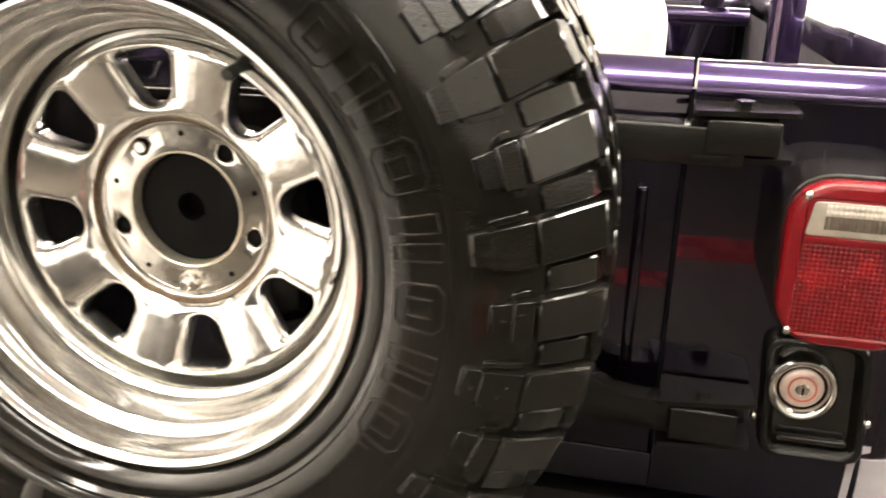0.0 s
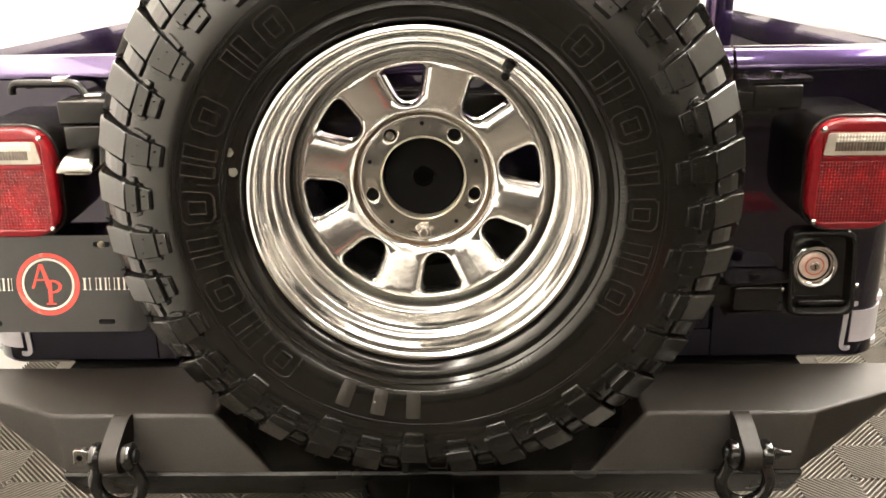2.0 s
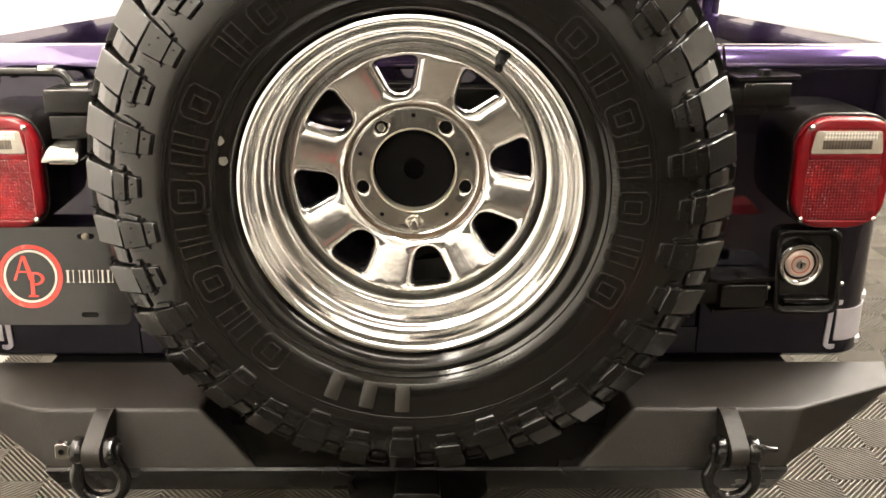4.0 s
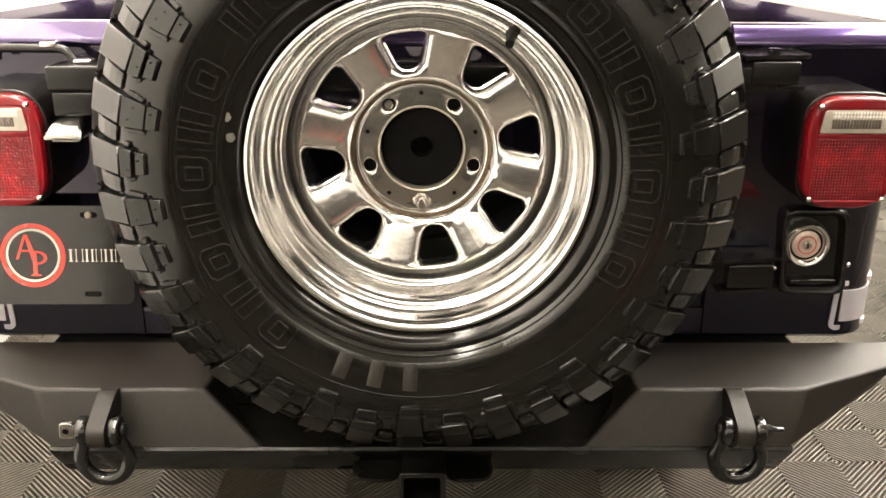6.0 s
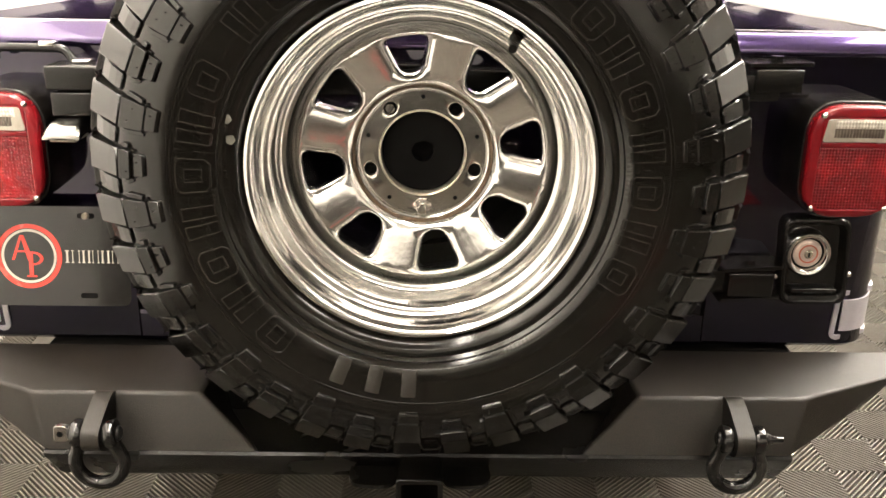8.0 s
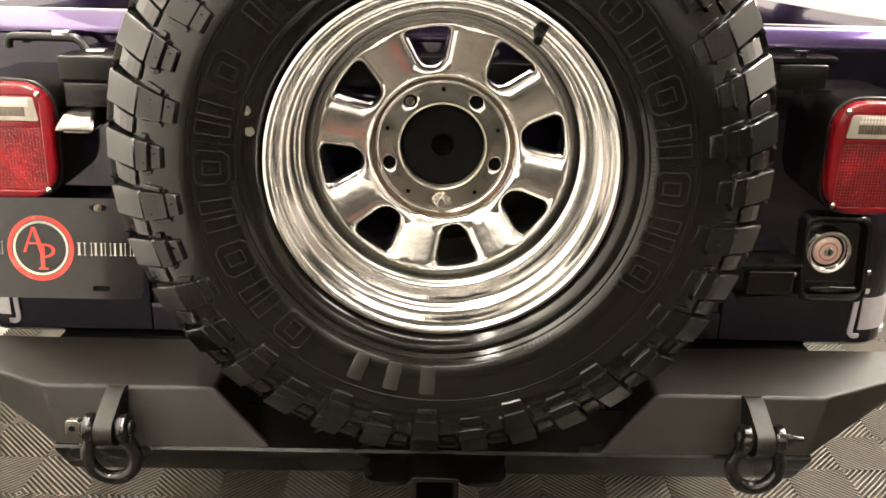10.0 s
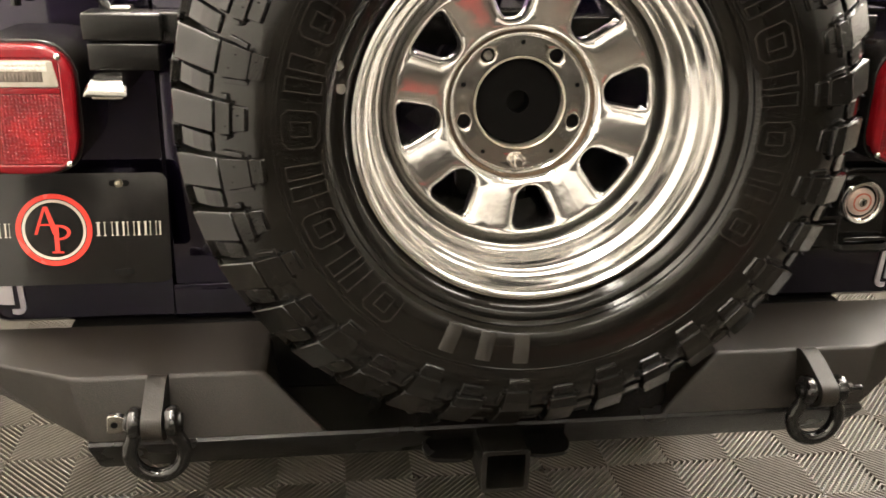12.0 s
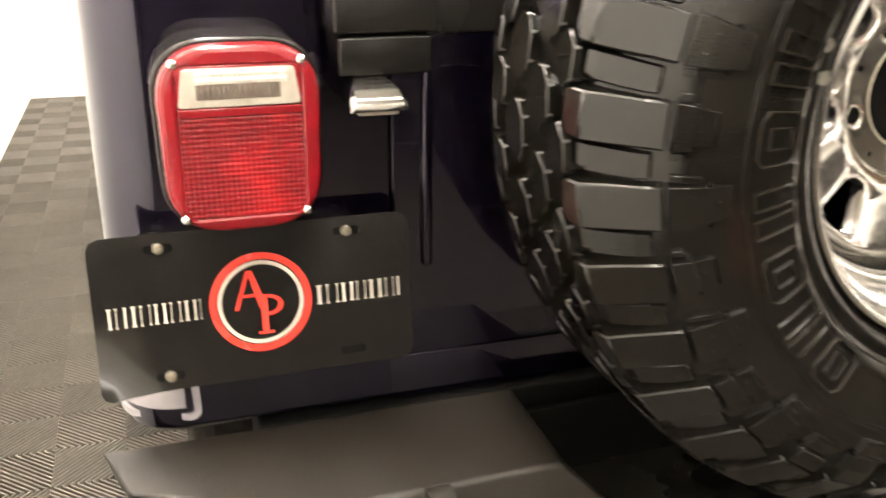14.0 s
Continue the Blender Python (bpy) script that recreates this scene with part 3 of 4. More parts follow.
def shackle_mount(side):
    """The welded tab on the bumper's face."""
    x = side * 0.452
    prof = rounded([(-0.080, 0.634), (-0.092, 0.638), (-0.112, 0.634), (-0.163, 0.612), (-0.166, 0.588), (-0.145, 0.572), (-0.09, 0.562)], 0.010, 4)
    bm = bmesh.new()
    add_loft(bm, [[(x + d, y, z) for y, z in prof] for d in (-0.0125, -0.011, 0.011, 0.0125)])
    bmesh.ops.bevel(bm, geom=[e for e in bm.edges if len(e.link_faces) == 2 and e.calc_face_angle(0) > 1], offset=0.0015, segments=2, affect="EDGES")
    part("shackle_tab", bm, powder, bumper, "black welded shackle tab")


for side in (-1, 1):
    shackle_mount(side)


def d_ring(side):
    """A bow shackle that hangs by its pin from the tab."""
    x0, yp, zp = side * 0.452, -0.142, 0.600
    root = thing("bow_shackle", (x0, yp, 0.52), "glossy black bow shackle hanging from the bumper tab" if side < 0 else "glossy black bow shackle hanging by its threaded pin", "shackle", "bumper shackles")
    line = [(x0 - 0.0235, yp, zp), (x0 - 0.025, yp + 0.001, zp - 0.018)]
    for k in range(17):
        a = math.pi * (1.18 - 1.36 * k / 16)
        line.append((x0 + 0.034 * math.cos(a), yp + 0.004, zp - 0.048 - 0.035 * math.sin(a)))
    line += [(x0 + 0.025, yp + 0.001, zp - 0.018), (x0 + 0.0235, yp, zp)]
    part("bow", tube(line, [0.010] * 2 + [0.0098] * 17 + [0.010] * 2, 14), gloss_black, root, "curved black bow")
    for s in (-1, 1):
        bm = bmesh.new()
        add_tube(bm, [(x0 + s * 0.0138, yp, zp), (x0 + s * 0.0155, yp, zp), (x0 + s * 0.0190, yp, zp), (x0 + s * 0.0235, yp, zp), (x0 + s * 0.0280, yp, zp), (x0 + s * 0.0305, yp, zp), (x0 + s * 0.0315, yp, zp)], [0.0140, 0.0180, 0.0200, 0.0205, 0.0196, 0.0170, 0.0132], 20)
        part("eye", bm, gloss_black, root)
    out = side
    part("pin", tube([(x0 - out * 0.036, yp, zp), (x0 - out * 0.034, yp, zp), (x0 + out * 0.034, yp, zp), (x0 + out * 0.036, yp, zp)], [0.0085, 0.0105, 0.0105, 0.009], 16), satin_black, root, "pin through the shackle eyes")
    # pin head: a flat eye
    pl = rounded([(x0 + out * 0.033, zp + 0.008), (x0 + out * 0.041, zp + 0.0125), (x0 + out * 0.055, zp + 0.0125), (x0 + out * 0.057, zp - 0.0125), (x0 + out * 0.041, zp - 0.0125), (x0 + out * 0.033, zp - 0.008)], 0.004, 4)
    if side < 0:
        bm = slab(pl, yp - 0.0045, yp + 0.0045, 0.0012)
        head = part("pin_head", bm, dim_chrome, root, "bright flat pin head with a hole")
        # a black disc on the head stands for the shaded hole
        part("pin_hole_shade", lathe([(0, -0.0052), (0.0042, -0.0052), (0.0042, 0.0)], 16, (x0 + out * 0.047, yp, zp)), deep_black, head)
    else:
        part("pin_head", tube([(x0 + 0.034, yp, zp), (x0 + 0.038, yp, zp), (x0 + 0.046, yp, zp), (x0 + 0.058, yp, zp)], [0.011, 0.009, 0.005, 0.0042], 12), gloss_black, root, "threaded dark pin end")


for side in (-1, 1):
    d_ring(side)

# ---- wheel carrier ----
carrier = part("wheel_carrier", box(-0.515, 0.50, 0.020, 0.060, 1.046, 1.084, 0.003), satin_black, car, "black swing-away wheel carrier")
part("latch_block", box(-0.520, -0.425, 0.002, 0.062, 1.051, 1.084, 0.003), satin_black, carrier)
part("latch_block", box(-0.516, -0.430, 0.004, 0.060, 1.014, 1.048, 0.003), satin_black, carrier)
part("latch_handle", tube(bent([(-0.606, 0.055, 1.086), (-0.606, 0.055, 1.102), (-0.505, 0.050, 1.102), (-0.490, 0.045, 1.078)], 0.012, 5), 0.0062, 12), satin_black, carrier, "bent black latch rod")
part("rod_clip", box(-0.540, -0.518, 0.044, 0.064, 1.104, 1.112, 0.002), steel, carrier)
part("rod_clip", box(-0.488, -0.464, 0.024, 0.050, 1.0845, 1.090, 0.002), steel, carrier)
part("mount_tube", lathe([(0.0, -0.09), (0.0135, -0.09), (0.0138, -0.1125), (0.050, -0.1125), (0.052, -0.110), (0.052, 0.06)], 48, (0, 0, 1)), deep_black, carrier, "black mounting drum")
part("upright", box(-0.05, 0.05, 0.024, 0.058, 0.72, 1.09, 0.003), satin_black, carrier)
part("lower_arm", slab([(0.505, 0.752), (0.505, 0.786), (0.415, 0.788), (0.335, 0.822), (-0.04, 0.985), (-0.04, 0.93), (0.30, 0.788), (0.375, 0.752)], 0.028, 0.058, 0.003), satin_black, carrier, "black sloping lower arm")
for z0, z1, zb in ((1.0535, 1.0975, 1.1015), (0.744, 0.793, 0.797)):
    hinge = part("hinge", box(0.462, 0.530, 0.018, REAR - 0.0008, z0 + 0.006, z1 - 0.006, 0.002), satin_black, carrier, "black carrier hinge")
    for za in (z0, z1):
        bm = bmesh.new()
        poly = rounded([(0.45, 0.014), (0.548, 0.030), (0.548, 0.078), (0.45, 0.078)], 0.006, 3)
        add_loft(bm, [[(x, y, z) for x, y in poly] for z in (za - 0.0025, za + 0.0025)])
        part("hinge_leaf", bm, satin_black, hinge)
    bm = bmesh.new()
    hexa = [(0.496 + 0.0095 * math.cos(math.pi / 3 * k), 0.036 + 0.0095 * math.sin(math.pi / 3 * k)) for k in range(6)]
    add_loft(bm, [[(x, y, z) for x, y in hexa] for z in (zb - 0.002, zb + 0.007)])
    part("hinge_bolt", bm, satin_black, hinge, "hexagonal hinge bolt")
# chrome number plate light
bm = bmesh.new()
hood = [(0.020, -0.0190, 0.0175), (0.000, -0.0200, 0.0185), (-0.012, -0.0215, 0.0200), (-0.024, -0.0235, 0.0220), (-0.034, -0.0255, 0.0240), (-0.039, -0.0265, 0.0250), (-0.040, -0.0255, 0.0240)]
drop = [1.0135, 1.0135, 1.0125, 1.0095, 1.0045, 0.9985, 0.9960]
add_loft(bm, [rounded_ring for rounded_ring in ([(-0.4895 + l, y, 0.991), (-0.4895 + l + 0.0008, y, z - 0.004), (-0.4895 + l + 0.005, y, z), (-0.4895 + r - 0.005, y, z), (-0.4895 + r - 0.0008, y, z - 0.004), (-0.4895 + r, y, 0.991)] for (y, l, r), z in zip(hood, drop))])
plate_light = part("plate_light", bm, dim_chrome, car, "small chrome hooded number plate light", 0.5)
part("lens", box(-0.508, -0.472, -0.034, 0.014, 0.9865, 0.9915, 0.002), clear_lens, plate_light)
part("light_bracket", box(-0.505, -0.475, 0.018, REAR - 0.0008, 0.985, 1.010, 0.002), satin_black, car)

# ---- wheels on the ground ----


def ground_wheel(x, y):
    prof = [(0.20, -0.10), (0.225, -0.118), (0.30, -0.128), (0.35, -0.118), (0.378, -0.09), (0.385, 0.0), (0.378, 0.09), (0.35, 0.118), (0.30, 0.128), (0.225, 0.118), (0.20, 0.10)]
    bm = lathe(prof, 64)
    bm.transform(Matrix.Translation((x, y, 0.386)) @ Matrix.Rotation(math.pi / 2, 4, "Z"))
    w = part("road_wheel", bm, rubber, car, "black off-road tyre under the body")
    bm = lathe([(0.0, -0.06), (0.06, -0.07), (0.15, -0.05), (0.18, -0.08), (0.205, -0.105), (0.207, -0.09), (0.20, 0.09), (0.0, 0.07)], 48)
    bm.transform(Matrix.Translation((x, y, 0.386)) @ Matrix.Rotation(math.pi / 2 if x > 0 else -math.pi / 2, 4, "Z"))
    part("road_rim", bm, hub_chrome, w)


for gx, gy in ((-0.54, 0.88), (0.54, 0.88), (-0.54, 3.1), (0.54, 3.1)):
    ground_wheel(gx, gy)
part("chassis_front", box(-0.42, 0.42, 2.602, 3.4, 0.40, 0.62, 0.02), satin_black, car)

# ---- number plate with its bolts ----
plate = thing("dealer_plate", (-0.594, 0.05, 0.716), "black dealer plate with a red ring emblem, corners bent", "license plate")
TILTED = Matrix.Translation((-0.594, 0.040, 0.794)) @ Matrix.Rotation(radians(-10), 4, "X")


def on_plate(u, v, d):
    """Places on the slightly tilted plate; d stands out to the rear. The lower left corner is bent."""
    bend = max(0, (-u - 0.115) + (-v - 0.035)) * 0.9
    return tuple(TILTED @ Vector((u, -d - bend * bend * 4.0, v)))


bm = bmesh.new()
nx, nz = 30, 15
grid = {}
for lay, d in ((0, 0.0008), (1, -0.0008)):
    for i in range(nx + 1):
        for j in range(nz + 1):
            u, v = -0.152 + 0.304 * i / nx, -0.076 + 0.152 * j / nz
            cu, cv = max(abs(u) - 0.140, 0), max(abs(v) - 0.064, 0)
            l = math.hypot(cu, cv)
            if l > 0.012:
                u, v = math.copysign(0.140 + cu / l * 0.012, u), math.copysign(0.064 + cv / l * 0.012, v)
            grid[lay, i, j] = bm.verts.new(on_plate(u, v, d))
    for i in range(nx):
        for j in range(nz):
            bm.faces.new([grid[lay, i + a, j + b] for a, b in ((0, 0), (1, 0), (1, 1), (0, 1))])
ring = [(i, 0) for i in range(nx)] + [(nx, j) for j in range(nz)] + [(i, nz) for i in range(nx, 0, -1)] + [(0, j) for j in range(nz, 0, -1)]
for a, b in zip(ring, ring[1:] + ring[:1]):
    bm.faces.new((grid[0, *a], grid[0, *b], grid[1, *b], grid[1, *a]))
part("plate_sheet", bm, plate_black, plate)


def ring_on_plate(name, r0, r1, d, material, parent, label=""):
    bm = bmesh.new()
    n = 72
    rows = []
    for k in range(n):
        a = 2 * math.pi * k / n
        c, s = math.cos(a), math.sin(a)
        rows.append([on_plate(0.0015 + r * c, r * s, h) for r, h in ((r0, 0.0006), (r0, d), (r1, d), (r1, 0.0006))])
    vs = [[bm.verts.new(p) for p in r] for r in rows]
    for k in range(n):
        a, b = vs[k], vs[(k + 1) % n]
        for i in range(3):
            bm.faces.new((a[i], a[i + 1], b[i + 1], b[i]))
    return part(name, bm, material, parent, label)


def flat_on_plate(name, polys, d, material, label=""):
    bm = bmesh.new()
    for poly in polys:
        add_prism(bm, poly, on_plate, 0.0006, d)
    return part(name, bm, material, plate, label)


ring_on_plate("emblem_ring", 0.0425, 0.0492, 0.0016, plate_red, plate, "red emblem ring")
ring_on_plate("emblem_inner_ring", 0.0375, 0.0412, 0.0015, plate_cream, plate, "thin cream inner ring")
for stroke in ([(-0.0245, -0.006), (-0.0205, -0.006), (-0.0075, 0.032), (-0.011, 0.032)], [(-0.0105, 0.032), (-0.0055, 0.032), (0.0075, -0.006), (-0.0005, -0.006)],
               [(-0.017, 0.006), (0.0, 0.006), (0.0, 0.0085), (-0.017, 0.0085)], [(-0.003, -0.032), (0.012, -0.032), (0.012, -0.0295), (-0.003, -0.0295)]):
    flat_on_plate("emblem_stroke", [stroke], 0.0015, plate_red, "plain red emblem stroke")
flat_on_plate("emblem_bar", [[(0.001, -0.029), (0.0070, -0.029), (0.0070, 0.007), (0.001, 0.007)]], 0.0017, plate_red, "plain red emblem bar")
bow = [(0.0072 + 0.0155 * math.sin(math.pi * k / 12), -0.0035 + 0.0105 * math.cos(math.pi * k / 12)) for k in range(13)]
hole = [(0.0072 + 0.0105 * math.sin(math.pi * k / 12), -0.0035 + 0.0075 * math.cos(math.pi * k / 12)) for k in range(12, -1, -1)]
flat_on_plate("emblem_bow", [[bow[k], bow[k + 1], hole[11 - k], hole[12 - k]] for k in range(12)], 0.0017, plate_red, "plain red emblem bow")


def word_bars(u0, u1, widths, height, v0=0.0):
    """A word as plain upright bars of its letters' size."""
    total = sum(widths)
    a, h = u0, height / 2
    for k, wd in enumerate(widths):
        step = (u1 - u0) * wd / total
        thick, thin = (0.20, 0.36), (0.68, 0.73)
        if k % 2:
            thick, thin = (0.62, 0.78), (0.24, 0.29)
        if wd < 0.7:
            thick, thin = (0.38, 0.66), None
        for span in (thick, thin):
            if span:
                m, f = (span[0] + span[1]) / 2, 0.07 + (span[1] - span[0]) / 2
                for v in (v0 - h, v0 + h - 0.0012):
                    flat_on_plate("letter_foot", [[(a + step * (m - f), v), (a + step * (m + f), v), (a + step * (m + f), v + 0.0012), (a + step * (m - f), v + 0.0012)]], 0.0013, plate_cream)
                flat_on_plate("letter_bar", [[(a + step * span[0], v0 - h), (a + step * span[1], v0 - h), (a + step * span[1], v0 + h), (a + step * span[0], v0 + h)]], 0.0014, plate_cream)
        a += step


word_bars(-0.142, -0.052, (1.0, 0.5, 1.1, 0.9, 1.0, 1.0, 0.85), 0.0195)
word_bars(0.053, 0.143, (1.3, 1.0, 0.9, 1.0, 1.0, 0.8), 0.0190)
for u, v in ((-0.089, 0.062), (0.089, 0.062), (-0.089, -0.062), (0.089, -0.060)):
    slot = rounded([(u - 0.013, v + 0.004), (u + 0.013, v + 0.004), (u + 0.013, v - 0.004), (u - 0.013, v - 0.004)], 0.0038, 4)
    # black flats on the sheet stand in for shaded slots
    flat_on_plate("bolt_slot_shade", [slot], 0.0011, deep_black)
    if not (u > 0 and v < 0):
        bm = bmesh.new()
        pts = [on_plate(u, v, d) for d in (-0.004, 0.004, 0.0055, 0.006)]
        add_tube(bm, pts, [0.0054, 0.0054, 0.0042, 0.002], 14)
        part("plate_bolt", bm, dull_bolt, plate, "dull yellowish bolt head")
part("plate_bracket", box(-0.70, -0.49, 0.046, REAR - 0.0008, 0.742, 0.758, 0.002), satin_black, plate)
part("plate_bracket", box(-0.70, -0.49, 0.062, REAR - 0.0008, 0.835, 0.862, 0.002), satin_black, plate)

# ---- the spare wheel ----
HUB = Vector((0.0, 0.0, 1.0))
spare = thing("spare_wheel", (0, -0.12, 0.607), "chrome steel spare wheel with a knobbly black mud tyre", "spare wheel")
MID = -0.120
half_profile = [(0.2040, -0.222), (0.2072, -0.2335), (0.2125, -0.2415), (0.2195, -0.2460), (0.2265, -0.2465), (0.2300, -0.2500), (0.2350, -0.2556), (0.2420, -0.2590), (0.256, -0.2610), (0.274, -0.2620),
                (0.290, -0.2620), (0.306, -0.2595), (0.322, -0.2540), (0.338, -0.2450), (0.352, -0.2320), (0.364, -0.2160), (0.373, -0.1980), (0.378, -0.1780), (0.3795, -0.150)]
full = half_profile + [(r, 2 * MID - y) for r, y in half_profile[::-1]]
tyre = part("tyre", lathe(full, 160, HUB), rubber, spare, "black mud-terrain tyre with raised block lettering")


def on_wall(r):
    """The y of the carcass at a radius, and the slope's outward normal (radius, y)."""
    rs, ys = [p[0] for p in half_profile], [p[1] for p in half_profile]
    y = float(np.interp(r, rs, ys))
    dy = float(np.interp(r + 0.003, rs, ys) - np.interp(r - 0.003, rs, ys)) / 0.006
    n = Vector((dy, -1.0)).normalized()
    return y, n


def lug_mesh(name, tip, flip, shoulder, tie=False):
    """A sidewall lug with a lower tip on a wider low step, or the shoulder block above it that turns on to the tread."""
    bm = bmesh.new()

    def lug(path):
        rings = []
        for r, y, lift_r, lift_y, w0, w1, skew in path:
            ring = []
            for (rr, yy), w in (((r - 0.004, y + 0.004), w0), ((r + lift_r, y + lift_y), w1)):
                for sgn in (-1, 1):
                    a = (sgn * w + skew) / rr
                    ring.append((rr * math.sin(a), yy if not flip else 2 * MID - yy, rr * math.cos(a)))
            rings.append([ring[0], ring[1], ring[3], ring[2]])
        add_loft(bm, rings)
    y = lambda r: on_wall(r)[0]
    # r, y, lift outwards, lift sideways, half width at foot and top, skew
    if tie:
        lug([(0.3465, y(0.3465), 0.0010, -0.0036, 0.0104, 0.0098, 0.0), (0.354, y(0.354), 0.0030, -0.0030, 0.0110, 0.0103, 0.0), (0.362, y(0.362), 0.0055, -0.0030, 0.0116, 0.0106, 0.001),
             (0.370, -0.2040, 0.0100, -0.0020, 0.0118, 0.0106, 0.002), (0.3750, -0.1960, 0.0088, 0.0, 0.0104, 0.0090, 0.004)])
        return block_mesh(name, bm)
    if shoulder:
        lug([(0.3408, y(0.3408), 0.0030, -0.0090, 0.0184, 0.0168, 0.0), (0.350, y(0.350), 0.0072, -0.0048, 0.0190, 0.0170, 0.0), (0.360, y(0.360), 0.0106, -0.0042, 0.0198, 0.0176, 0.0),
             (0.370, -0.2030, 0.0185, -0.0050, 0.0202, 0.0178, 0.0), (0.3755, -0.1935, 0.0158, 0.0, 0.0196, 0.0172, 0.001), (0.377, -0.1865, 0.0150, 0.0, 0.0150, 0.0128, 0.004)])
    else:
        lug([(tip, y(tip), 0.000, -0.0026, 0.0122, 0.0114, 0.0), (tip + 0.003, y(tip + 0.003), 0.000, -0.0040, 0.0128, 0.0120, 0.0), (tip + 0.016, y(tip + 0.016), 0.000, -0.0042, 0.0146, 0.0136, 0.0),
             (tip + 0.0165, y(tip + 0.0165), 0.000, -0.0070, 0.0148, 0.0138, 0.0), (0.326, y(0.326), 0.001, -0.0086, 0.0168, 0.0156, 0.0), (0.3385, y(0.3385), 0.0025, -0.0105, 0.0184, 0.0170, 0.0)])
        t2 = tip + 0.018
        for s in (-1, 1):
            lug([(t2 + 0.003 * s, y(t2), 0.000, -0.0034, 0.0028, 0.0024, s * 0.0176), (0.330, y(0.330), 0.000, -0.0044, 0.0028, 0.0024, s * 0.0206), (0.3370, y(0.3370), 0.000, -0.0044, 0.0028, 0.0024, s * 0.0214)])
    return block_mesh(name, bm)


def block_mesh(name, bm):
    """A shared mesh of rubber with slightly broken edges."""
    bmesh.ops.recalc_face_normals(bm, faces=bm.faces)
    sharp = [e for e in bm.edges if len(e.link_faces) == 2 and e.calc_face_angle(0) > 0.5 and e.calc_length() > 0.003]
    made = bmesh.ops.bevel(bm, geom=sharp, offset=0.0013, segments=2, affect="EDGES", clamp_overlap=True)
    for f in made["faces"]:
        f.smooth = True
    me = bpy.data.meshes.new(name)
    bm.to_mesh(me)
    bm.free()
    me.materials.append(tread_rubber)
    return me


def tread_mesh(name, poly):
    """A centre tread block from an outline of (along, y)."""
    bm = bmesh.new()

    def at(u, v, d):
        a = u / 0.39
        return ((0.376 + d) * math.sin(a), v, (0.376 + d) * math.cos(a))
    cu = sum(p[0] for p in poly) / len(poly)
    cv = sum(p[1] for p in poly) / len(poly)
    add_loft(bm, [[at(u, v, 0.0) for u, v in poly], [at(cu + (u - cu) * 0.95, cv + (v - cv) * 0.95, 0.0165) for u, v in poly]])
    return block_mesh(name, bm)


LUGS = 36
side_lugs = [lug_mesh("sidewall_lug", 0.2955, False, False), lug_mesh("sidewall_lug", 0.3090, False, False)]
front_lug, rear_lug = lug_mesh("shoulder_block", 0, False, True), lug_mesh("shoulder_block", 0, True, True)
outline = [(-0.029, -0.149), (-0.010, -0.1625), (0.014, -0.160), (0.027, -0.147), (0.029, -0.131), (0.010, -0.1225), (-0.014, -0.1245), (-0.027, -0.134)]
front_tie, rear_tie = lug_mesh("tie_block", 0, False, True, True), lug_mesh("tie_block", 0, True, True, True)
mids = [tread_mesh("tread_block", outline), tread_mesh("tread_block", [(-u, 2 * MID - v) for u, v in outline])]
outer = [(-0.024, -0.1830), (-0.012, -0.1935), (0.012, -0.1925), (0.025, -0.1800), (0.019, -0.1665), (0.004, -0.1640), (-0.014, -0.1670)]
outers = [tread_mesh("tread_block", outer), tread_mesh("tread_block", [(-u, 2 * MID - v) for u, v in outer])]
TURNED = radians(2.5)
for k in range(LUGS):
    a = 2 * math.pi * k / LUGS + TURNED
    for name, me, da in (("sidewall_lug", side_lugs[k % 2], 0), ("shoulder_block", front_lug, 0), ("shoulder_block", rear_lug, math.pi / LUGS), ("tie_block", front_tie, math.pi / LUGS), ("tie_block", rear_tie, 0), ("tread_block", outers[0], math.pi / LUGS), ("tread_block", outers[1], 0), ("tread_block", mids[0], 0), ("tread_block", mids[1], math.pi / LUGS)):
        piece(name, me, Matrix.Translation(HUB) @ Matrix.Rotation(a + da, 4, "Y"), tyre)


# moulding nubs, and black boxes that paint the shade of slots, on the outer lugs
nub_bm = bmesh.new()
add_tube(nub_bm, [(0, 0.002, 0), (0, -0.0016, 0)], [0.0012, 0.0008], 6)
nub = block_mesh("moulding_nub", nub_bm)
slot_bm = box(-0.0028, 0.0028, -0.0006, 0.004, -0.0026, 0.0026)
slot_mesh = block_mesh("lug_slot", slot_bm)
slot_mesh.materials[0] = deep_black
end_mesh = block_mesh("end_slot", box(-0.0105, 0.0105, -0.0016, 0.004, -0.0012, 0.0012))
end_mesh.materials[0] = deep_black
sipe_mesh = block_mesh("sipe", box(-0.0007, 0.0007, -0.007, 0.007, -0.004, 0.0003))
sipe_mesh.materials[0] = deep_black
rng = random.Random(4)
